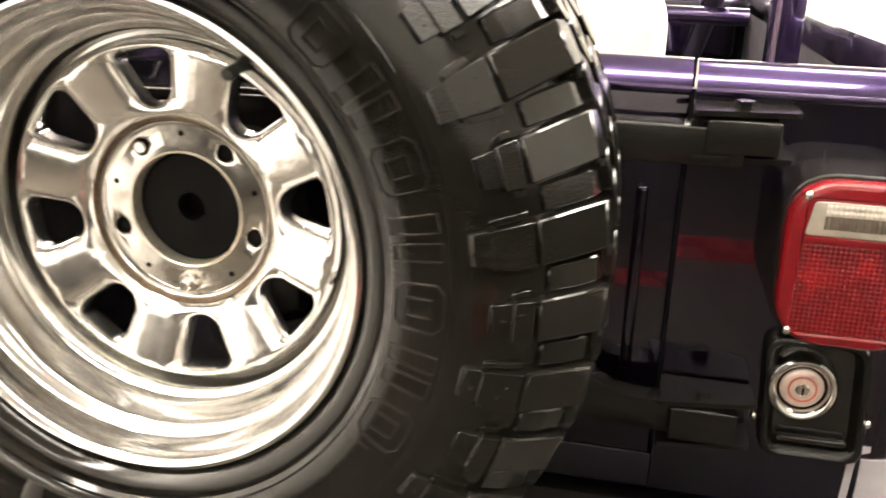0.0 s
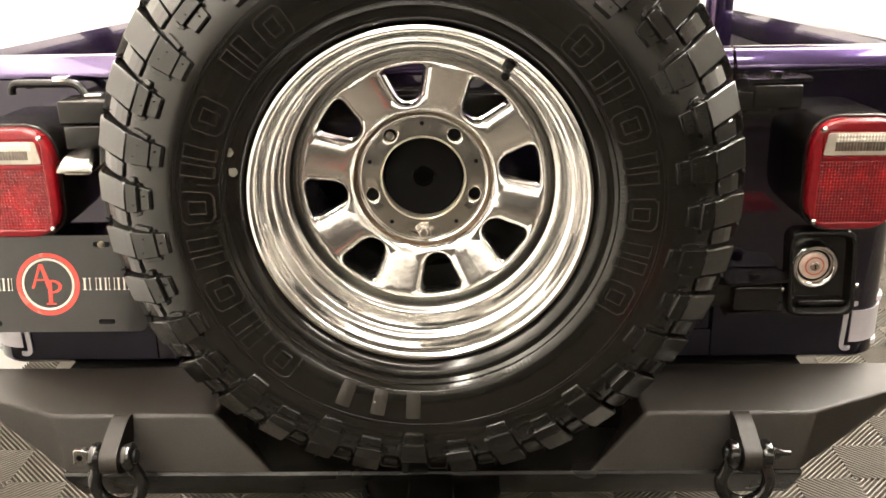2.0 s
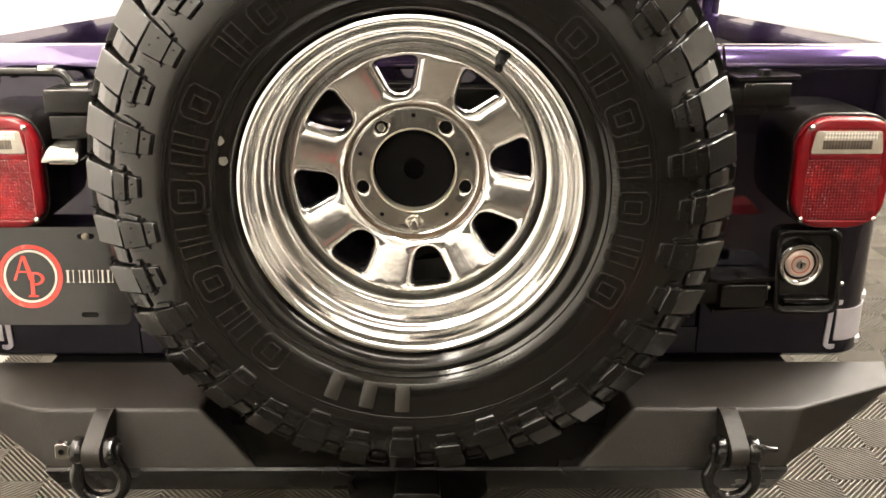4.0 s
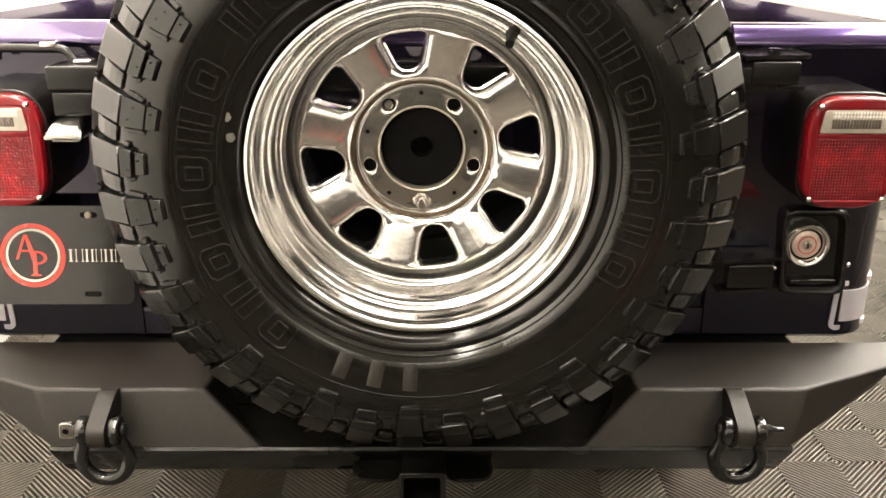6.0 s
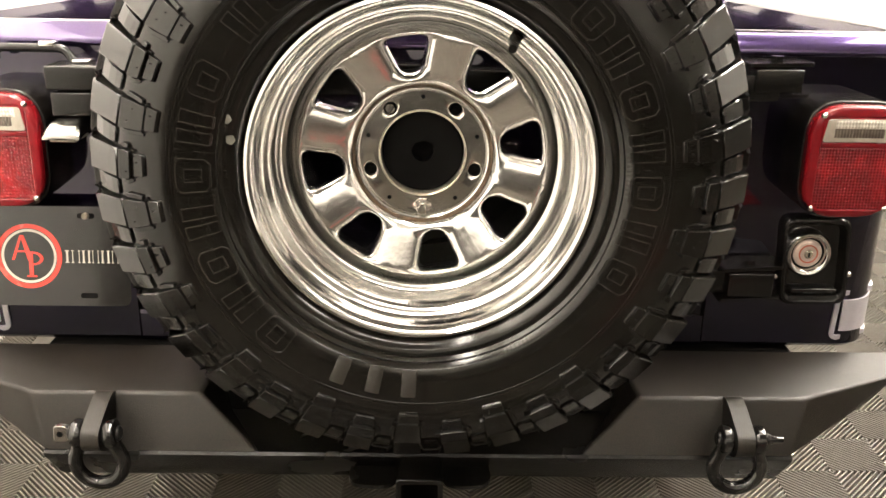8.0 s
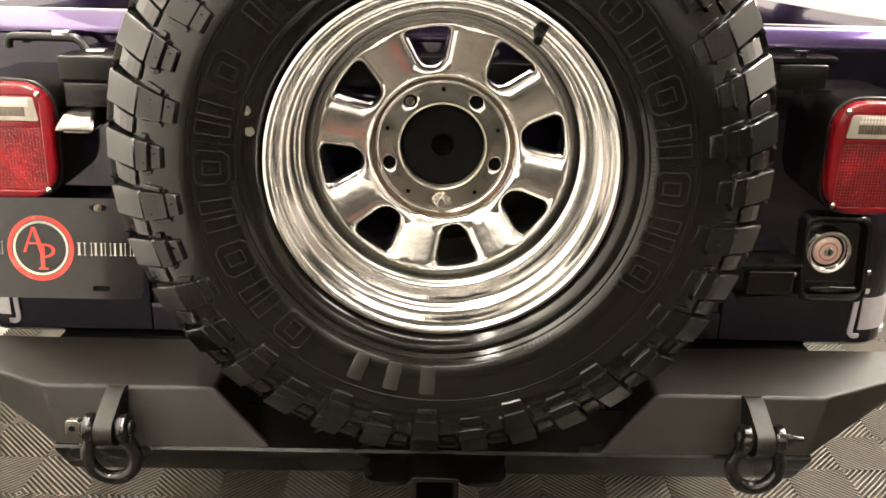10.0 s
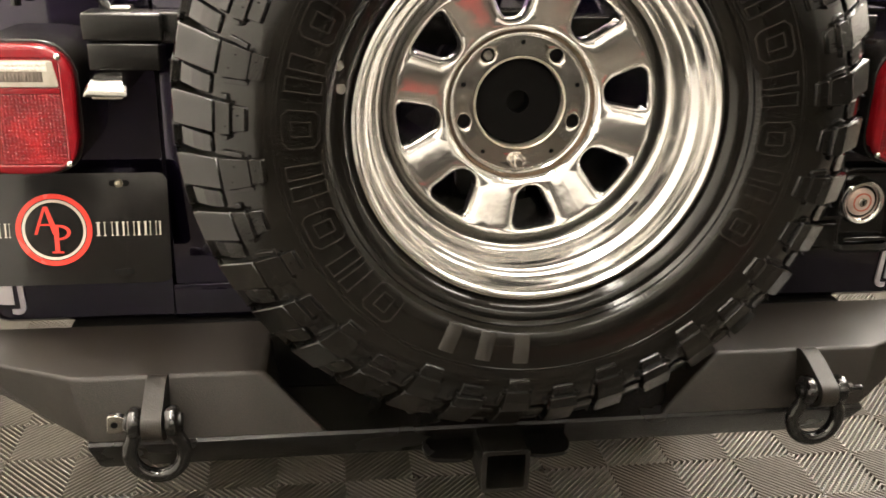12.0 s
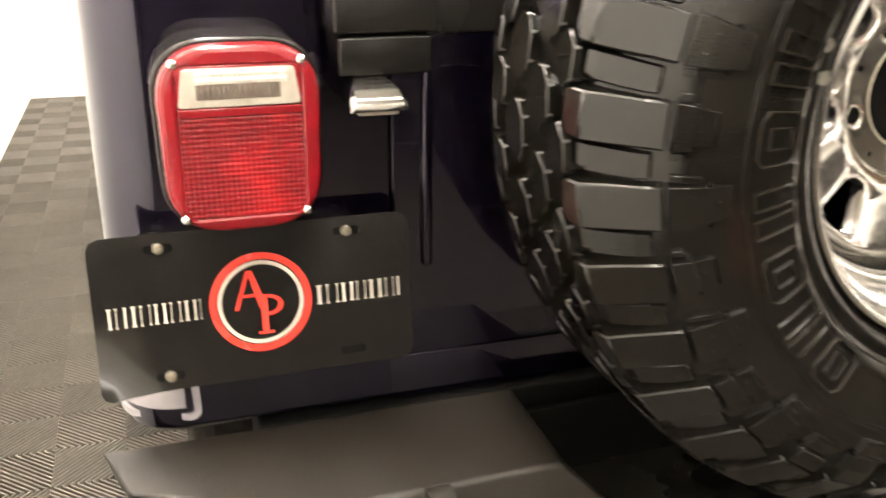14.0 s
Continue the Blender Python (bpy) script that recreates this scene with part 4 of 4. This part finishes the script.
for k in range(LUGS):
    base = 2 * math.pi * k / LUGS + TURNED
    tip = (0.2955, 0.3090)[k % 2]
    for rr, w, d in ((0.347, 0.008, 0.0050), (0.350, -0.007, 0.0060), (tip + 0.010, 0.003, 0.0044), (0.326, 0.006, 0.0086), (0.331, -0.007, 0.0094)):
        a = base + (w + rng.uniform(-0.003, 0.003)) / rr
        piece("moulding_nub", nub, Matrix.Translation((rr * math.sin(a), on_wall(rr)[0] - d, 1 + rr * math.cos(a))) @ Matrix.Rotation(a, 4, "Y"), tyre)
    # black strips in place of the shaded cuts in the tread blocks
    for da, v, rr in ((0.06, -0.1965, 0.3900), (math.pi / LUGS + 0.01, -0.1785, 0.3925), (0.0, -0.143, 0.3925)):
        a = base + da
        piece("sipe", sipe_mesh, Matrix.Translation((rr * math.sin(a), v, 1 + rr * math.cos(a))) @ Matrix.Rotation(a, 4, "Y") @ Matrix.Rotation(0.5 - 0.25 * (k % 2), 4, "Z"), tyre)
    for s in (-1, 1):
        rr = tip + 0.0155
        a = base + s * 0.0142 / rr
        piece("lug_slot", slot_mesh, Matrix.Translation((rr * math.sin(a), on_wall(rr)[0] - 0.0040, 1 + rr * math.cos(a))) @ Matrix.Rotation(a, 4, "Y"), tyre)
    if k % 2:
        rr = tip + 0.0012
        piece("end_slot", end_mesh, Matrix.Translation((rr * math.sin(base), on_wall(rr)[0] - 0.0030, 1 + rr * math.cos(base))) @ Matrix.Rotation(base, 4, "Y"), tyre)


def wall_bars(a_mid, count, pitch, r0, r1, solid=False):
    """Raised plain letter shapes on the sidewall, round the angle a_mid (clockwise from the top): thin outlines, or solid bars."""
    for k in range(count):
        a = a_mid + (k - (count - 1) / 2) * pitch
        bm = bmesh.new()
        w = pitch * 0.39

        def at(u, r, d):
            return (r * math.sin(a + u), on_wall(r)[0] - d, 1.0 + r * math.cos(a + u))

        def radial(u, s0, s1, half, rise):
            rs = [s0 + (s1 - s0) * i / 5 for i in range(6)]
            add_loft(bm, [[at(u - half / r, r, -0.001), at(u + half / r, r, -0.001), at(u + half * 0.6 / r, r, rise), at(u - half * 0.6 / r, r, rise)] for r in rs])

        def along(u0, u1, r, half, rise):
            us = [u0 + (u1 - u0) * i / 4 for i in range(5)]
            add_loft(bm, [[at(u, r - half, -0.001), at(u, r + half, -0.001), at(u, r + half * 0.6, rise), at(u, r - half * 0.6, rise)] for u in us])
        if solid:
            radial(0, r0 + 0.002, r1 - 0.002, w * 0.72 * r0, 0.0012)
        else:
            def ridge(points):
                # a thin raised line through places (across, up), both from -1 to 1
                for (ua, va), (ub, vb) in zip(points, points[1:] + points[:1]):
                    n = 4
                    d = Vector(((ub - ua) * w * 0.256, (vb - va) * (r1 - r0) / 2)).normalized()
                    row = []
                    for i in range(n + 1):
                        u, v = ua + (ub - ua) * i / n, va + (vb - va) * i / n
                        r, th = (r0 + r1) / 2 + v * (r1 - r0) / 2, u * w
                        row.append([at(th - s * d.y * h / r, r + s * d.x * h, lift) for s, h, lift in ((1, 0.0011, -0.001), (-1, 0.0011, -0.001), (-1, 0.0005, 0.0020), (1, 0.0005, 0.0020))])
                    add_loft(bm, row)
            # plain outlined bars: one wide with a slot, or two narrow ones
            if (k + count) % 2:
                ridge([(-0.9, -0.7), (-0.6, -1), (0.6, -1), (0.9, -0.7), (0.9, 0.7), (0.6, 1), (-0.6, 1), (-0.9, 0.7)])
                ridge([(-0.35, -0.5), (0.35, -0.5), (0.35, 0.5), (-0.35, 0.5)])
            else:
                for c in (-0.5, 0.5):
                    ridge([(c - 0.32, -1), (c + 0.32, -1), (c + 0.32, 1), (c - 0.32, 1)])
        part("letter_block", bm, solid_letter if solid else letter_rubber, tyre)


R0, R1 = 0.237, 0.275
for rr, rise in ((0.2312, 0.0009), (0.2815, 0.0010), (0.2850, 0.0006)):
    y0, y1, y2 = on_wall(rr - 0.0011)[0], on_wall(rr)[0], on_wall(rr + 0.0011)[0]
    part("mould_ring", lathe([(rr - 0.0011, y0 + 0.0006), (rr - 0.0004, y1 - rise), (rr + 0.0004, y1 - rise), (rr + 0.0011, y2 + 0.0006)], 160, HUB), rubber, tyre)
wall_bars(radians(80.5), 7, radians(11.8), R0, R1)
wall_bars(radians(192.4), 3, radians(9.5), R0, R1, True)
wall_bars(radians(258.5), 7, radians(12.2), R0, R1)
wall_bars(radians(318), 2, radians(11.0), R0, R1)
# small sidewall print and mould lines
for a in (radians(277), radians(122), radians(44), radians(226)):
    bm = bmesh.new()
    add_loft(bm, [[(r * math.sin(a + da), on_wall(r)[0] - d, 1 + r * math.cos(a + da)) for da, d in ((-0.0025, -0.001), (0.0025, -0.001), (0.0025, 0.0009), (-0.0025, 0.0009))] for r in (0.2315, 0.2355, 0.243, 0.250, 0.2555)])
    part("mould_line", bm, letter_rubber, tyre)
for a0, cnt in ((radians(256), 9), (radians(82), 10), (radians(146), 7)):
    for k in range(cnt):
        a = a0 + k * 0.023
        bm = bmesh.new()
        add_loft(bm, [[(r * math.sin(a + da), on_wall(r)[0] - d, 1 + r * math.cos(a + da)) for da, d in ((-0.006, -0.001), (0.006, -0.001), (0.006, 0.0007), (-0.006, 0.0007))] for r in (0.2325, 0.2350, 0.2375)])
        part("letter_block", bm, letter_rubber, tyre)
for a, r, tw in ((radians(286.7), 0.2265, 0.5), (radians(280.9), 0.2185, 0.1)):
    y, n = on_wall(r)
    bm = bmesh.new()
    c = Vector((r * math.sin(a), y - 0.0006, 1 + r * math.cos(a)))
    poly = rounded([(-0.0048, 0.0048), (0.003, 0.0056), (0.0056, -0.0008), (0.001, -0.0056), (-0.0048, -0.0032)], 0.0016, 3)
    add_loft(bm, [[c + Vector((u, -d, v)) for u, v in poly] for d in (-0.002, 0.0006)])
    part("paper_tag", bm, sticker_paper, tyre, "small torn pale paper tag")

# rim: barrel, spoked disc and hub
barrel = [(0.158, -0.1474), (0.1605, -0.1345), (0.1640, -0.1345), (0.1660, -0.1400), (0.1668, -0.1510), (0.1690, -0.1560), (0.1740, -0.1580), (0.1775, -0.1620), (0.1800, -0.1720),
          (0.1815, -0.1900), (0.1835, -0.1965), (0.1880, -0.2000), (0.1930, -0.2030), (0.1960, -0.2090), (0.1975, -0.2200), (0.1990, -0.2290), (0.2020, -0.2345), (0.2060, -0.2370),
          (0.2100, -0.2360), (0.2125, -0.2320), (0.2125, -0.2240), (0.2060, -0.2200), (0.2000, -0.19), (0.17, -0.13), (0.17, 0.0), (0.20, 0.015), (0.2125, 0.02), (0.206, 0.022), (0.196, 0.005), (0.164, -0.005), (0.160, -0.125)]
barrel = [(0.158 + (r - 0.158) * 0.885 if r > 0.158 else r, y) for r, y in barrel]
rim = part("rim", lathe(barrel, 160, HUB), chrome, spare, "polished chrome steel rim with eight windows")


def sector_plate(count, r0, r1, window, centre, height, lip, fold, turned, rings, n=72):
    """A disc of alike sectors, each with one window whose edge is drawn back. Angles and radii are mapped to a plane round the window."""
    bm = bmesh.new()
    wide = math.pi / count * centre
    dense = []
    m = len(window)
    for i in range(m):
        p, q = window[i], window[(i + 1) % m]
        for k in range(8):
            x, z = p[0] + (q[0] - p[0]) * k / 8, p[1] + (q[1] - p[1]) * k / 8
            dense.append((math.atan2(x, z) * centre, math.hypot(x, z) - centre))
    ang = np.array([math.atan2(v, u) for u, v in dense])
    rad = np.array([math.hypot(u, v) for u, v in dense])
    order = np.argsort(ang)
    ang, rad = ang[order], rad[order]
    angs = sorted([2 * math.pi * k / n - math.pi + 1e-4 for k in range(n)] + [math.atan2(s * (r - centre), t * wide) for s in (1,) for t in (-1, 1) for r in (r0, r1)])
    for sec in range(count):
        mid = 2 * math.pi * sec / count + turned
        cols = []
        for a in angs:
            c, s = math.cos(a), math.sin(a)
            inner = float(np.interp(a, ang, rad, period=2 * math.pi))
            far = min(wide / abs(c) if abs(c) > 1e-9 else 9, ((r1 - centre) if s > 0 else (centre - r0)) / abs(s) if abs(s) > 1e-9 else 9)
            col = []
            for t, dy in rings:
                d = inner + (far - inner) * t
                th, r = d * c / centre, centre + d * s
                col.append(bm.verts.new((HUB.x + r * math.sin(mid + th), height(r) + dy * (lip if t > 0.001 else fold) * (1 if t < 0.3 else min(1, (r - r0) / 0.008, (r1 - r) / 0.005)), HUB.z + r * math.cos(mid + th))))
            cols.append(col)
        for i in range(len(cols)):
            p, q = cols[i], cols[(i + 1) % len(cols)]
            for k in range(len(rings) - 1):
                bm.faces.new((p[k], p[k + 1], q[k + 1], q[k]))
    bmesh.ops.remove_doubles(bm, verts=bm.verts, dist=1e-5)
    return bm


def disc_y(r):
    return float(np.interp(r, [0.086, 0.090, 0.096, 0.105, 0.120, 0.135, 0.146, 0.152, 0.158], [-0.1290, -0.1336, -0.1356, -0.1378, -0.1411, -0.1444, -0.1468, -0.1478, -0.1472]))


win = rounded([(-0.0270, 0.1475), (0.0270, 0.1475), (0.0105, 0.1010), (-0.0105, 0.1010)], 0.0120, 8)
disc_rings = [(0.0, 1.0), (0.02, 1.0), (0.06, 0.50), (0.10, 0.16), (0.15, -0.08), (0.21, -0.26), (0.28, -0.40), (0.37, -0.50), (0.48, -0.57), (0.60, -0.61), (0.75, -0.64), (1.0, -0.66)]
disc = part("spoke_disc", sector_plate(8, 0.0862, 0.158, win, 0.128, disc_y, 0.0090, 0.018, radians(-8.5), disc_rings), worn_chrome, rim, "chrome disc with eight rounded windows", 1.2)
lug_hole = [(0.0078 * math.sin(2 * math.pi * k / 24), 0.06985 + 0.0078 * math.cos(2 * math.pi * k / 24)) for k in range(24)]
hub_plate = part("hub_plate", sector_plate(5, 0.0560, 0.0800, lug_hole, 0.06985, lambda r: -0.1235, 0.001, 0.004, radians(36), [(0.0, 1.0), (0.05, 0.6), (0.15, 0.0), (0.5, 0.0), (1.0, 0.0)], 48), hub_chrome, rim, "dull hub face with five bolt holes", 1.2)
part("hub_collar", lathe([(0.0800, -0.1235), (0.0815, -0.1250), (0.0825, -0.1275), (0.0840, -0.1285), (0.0855, -0.1275), (0.0862, -0.1290)], 96, HUB), chrome, rim, "bright collar round the hub")
part("rust_ring", lathe([(0.0853, -0.1283), (0.0866, -0.1308), (0.0880, -0.1338), (0.0884, -0.1335)], 96, HUB), rust, rim, "rusty seam")
part("centre_bore", lathe([(0.0560, -0.1235), (0.0548, -0.1250), (0.0535, -0.1240), (0.0530, -0.1180), (0.0530, -0.10)], 72, HUB), zinc, rim, "worn edge of the centre bore")
for k in range(5):
    a = radians(72 * k)
    x, z = 0.072 * math.sin(a), 1 + 0.072 * math.cos(a)
    # small black discs paint the shade of the dowel holes
    part("dowel_hole_shade", lathe([(0, -0.1238), (0.0024, -0.1238), (0.0030, -0.1233)], 12, (x, 0, z)), deep_black, hub_plate)
for a in (36, 108, 252, 324, 180):
    a = radians(a)
    x, z = 0.06985 * math.sin(a), 1 + 0.06985 * math.cos(a)
    # a black disc closes each hole to put its shade in
    part("bolt_hole_shade", lathe([(0, -0.1165), (0.0080, -0.1165), (0.0080, -0.1205)], 20, (x, 0, z)), deep_black, hub_plate, "black disc that puts in the shade of a bolt hole")
for a in (180, 324):
    a = radians(a)
    x, z = 0.06985 * math.sin(a), 1 + 0.06985 * math.cos(a)
    bm = bmesh.new()
    hexa = [(x + 0.0095 * math.cos(math.pi / 3 * k), z + 0.0095 * math.sin(math.pi / 3 * k)) for k in range(6)]
    if a < 4:
        add_loft(bm, [xz(hexa, -0.118), xz(hexa, -0.1290), xz(inset(hexa, 0.0015), -0.1305)])
    add_tube(bm, [(x, -0.10, z), (x, -0.137 if a < 4 else -0.125, z), (x, -0.1385 if a < 4 else -0.1265, z)], [0.0058, 0.0058, 0.0045], 14)
    part("wheel_nut", bm, hub_chrome, hub_plate, "dull wheel nut on its stud")
# valve stem
va = radians(34.5)
vd = Vector((math.sin(va), 0, math.cos(va)))
v0 = HUB + vd * 0.186 + Vector((0, -0.196, 0))
v1 = HUB + vd * 0.176 + Vector((0, -0.232, 0))
part("valve", tube([v0, v0.lerp(v1, 0.35), v0.lerp(v1, 0.4), v0.lerp(v1, 0.72), v0.lerp(v1, 0.75), v1], [0.0078, 0.0062, 0.005, 0.0045, 0.0055, 0.005], 14), satin_black, rim, "black rubber valve with its cap")
# balance weight on the inner step
bm = bmesh.new()
arc = [radians(128 + 1.6 * k) for k in range(12)]
add_loft(bm, [[(0.1795 * math.sin(a), -0.170, 1 + 0.1795 * math.cos(a)), (0.1765 * math.sin(a), -0.169, 1 + 0.1765 * math.cos(a)), (0.1775 * math.sin(a), -0.176, 1 + 0.1775 * math.cos(a)), (0.1805 * math.sin(a), -0.178, 1 + 0.1805 * math.cos(a))] for a in arc])
part("balance_weight", bm, satin_black, rim, "dark strip of wheel weights")

# ---- floor tiles ----
CELL = 0.1525
X0, Y0 = -0.955, 0.853     # a place where four ribbed squares meet round a diamond


def tile_mesh():
    """One interlocking tile of two by two squares of slanting ribs."""
    bm = bmesh.new()
    n, s = 10, CELL
    w = s / n * 0.20
    for i in (0, 1):
        for j in (0, 1):
            falling = (i + j) % 2 == 0
            for k in range(2 * n):
                c = (k + 0.5) * s / n
                a, b = c - w, c + w
                if b <= s:
                    poly = [(a, 0), (b, 0), (0, b), (0, a)]
                else:
                    poly = [(s, a - s), (s, b - s), (b - s, s), (a - s, s)]
                if not falling:
                    poly = [(s - x, y) for x, y in poly]
                poly = [(x + i * s, y + j * s) for x, y in poly]
                lo = [bm.verts.new((x, y, -0.0115)) for x, y in poly]
                mid = [bm.verts.new((x, y, -0.0013)) for x, y in poly]
                cx, cy = (poly[0][0] + poly[1][0] + poly[2][0] + poly[3][0]) / 4, (poly[0][1] + poly[1][1] + poly[2][1] + poly[3][1]) / 4
                edge = Vector((1, 1) if falling else (-1, 1)).normalized()
                hi = []
                for x, y in poly:
                    off = (x - cx) * edge.x + (y - cy) * edge.y
                    hi.append(bm.verts.new((x - edge.x * off * 0.5, y - edge.y * off * 0.5, 0.0)))
                bm.faces.new(hi)
                for q in range(4):
                    bm.faces.new((mid[q], mid[(q + 1) % 4], hi[(q + 1) % 4], hi[q]))
                # low bridges across the gaps
                low = [(s - x + 2 * i * s, y) for x, y in poly]
                bm.faces.new([bm.verts.new((x, y, -0.0100)) for x, y in low])
                for q in range(4):
                    bm.faces.new((lo[q], lo[(q + 1) % 4], mid[(q + 1) % 4], mid[q]))
    bmesh.ops.recalc_face_normals(bm, faces=bm.faces)
    me = bpy.data.meshes.new("floor_tile")
    bm.to_mesh(me)
    bm.free()
    me.materials.append(tile_grey)
    return me


TS = 2 * CELL
RED = Y0 - 20 * CELL      # the far edge of a row of red tiles
for y0, y1 in ((RED, Y0 - 12 * CELL), (SOUTH, RED - TS)):
    part("tile_field", box(WEST, EAST, y0, y1, -0.0119, -0.003), tile_plain, floor, "plain stretch of grey floor tiles")
for x0, x1 in ((WEST, X0 + 5 * TS), (X0 + 8 * TS, EAST)):
    part("tile_field", box(x0, x1, RED - TS, RED, -0.0119, -0.003), tile_plain, floor, "plain stretch of grey floor tiles")
tile = tile_mesh()
red_tile = tile.copy()
red_tile.materials[0] = tile_red
for i in range(5, 8):
    piece("red_floor_tile", red_tile, Matrix.Translation((X0 + i * TS, RED - TS, 0)), floor)
for i in range(-2, 13):
    for j in range(-6, 15):
        x, y = X0 + i * TS, Y0 + j * TS
        if x < WEST - 0.3 or x + TS > 3.2 or y + TS > NORTH:
            continue
        piece("floor_tile", tile, Matrix.Translation((x, y, 0)), floor)
# the tiles further off, joined into one
vs = np.array([v.co for v in tile.vertices])
fs = [tuple(f.vertices) for f in tile.polygons]
verts, faces = [], []
for i in range(13, 19):
    for j in range(-6, 15):
        base = len(verts)
        verts += [tuple(v) for v in vs + np.array((X0 + i * TS, Y0 + j * TS, 0))]
        faces += [tuple(k + base for k in f) for f in fs]
far_tiles = bpy.data.meshes.new("floor_tile_field")
far_tiles.from_pydata(verts, [], faces)
far_tiles.materials.append(tile_grey)
far = new("floor_tile_field", far_tiles)
far.parent = floor
tagged(far, "more grey ribbed floor tiles", kind="stuff")
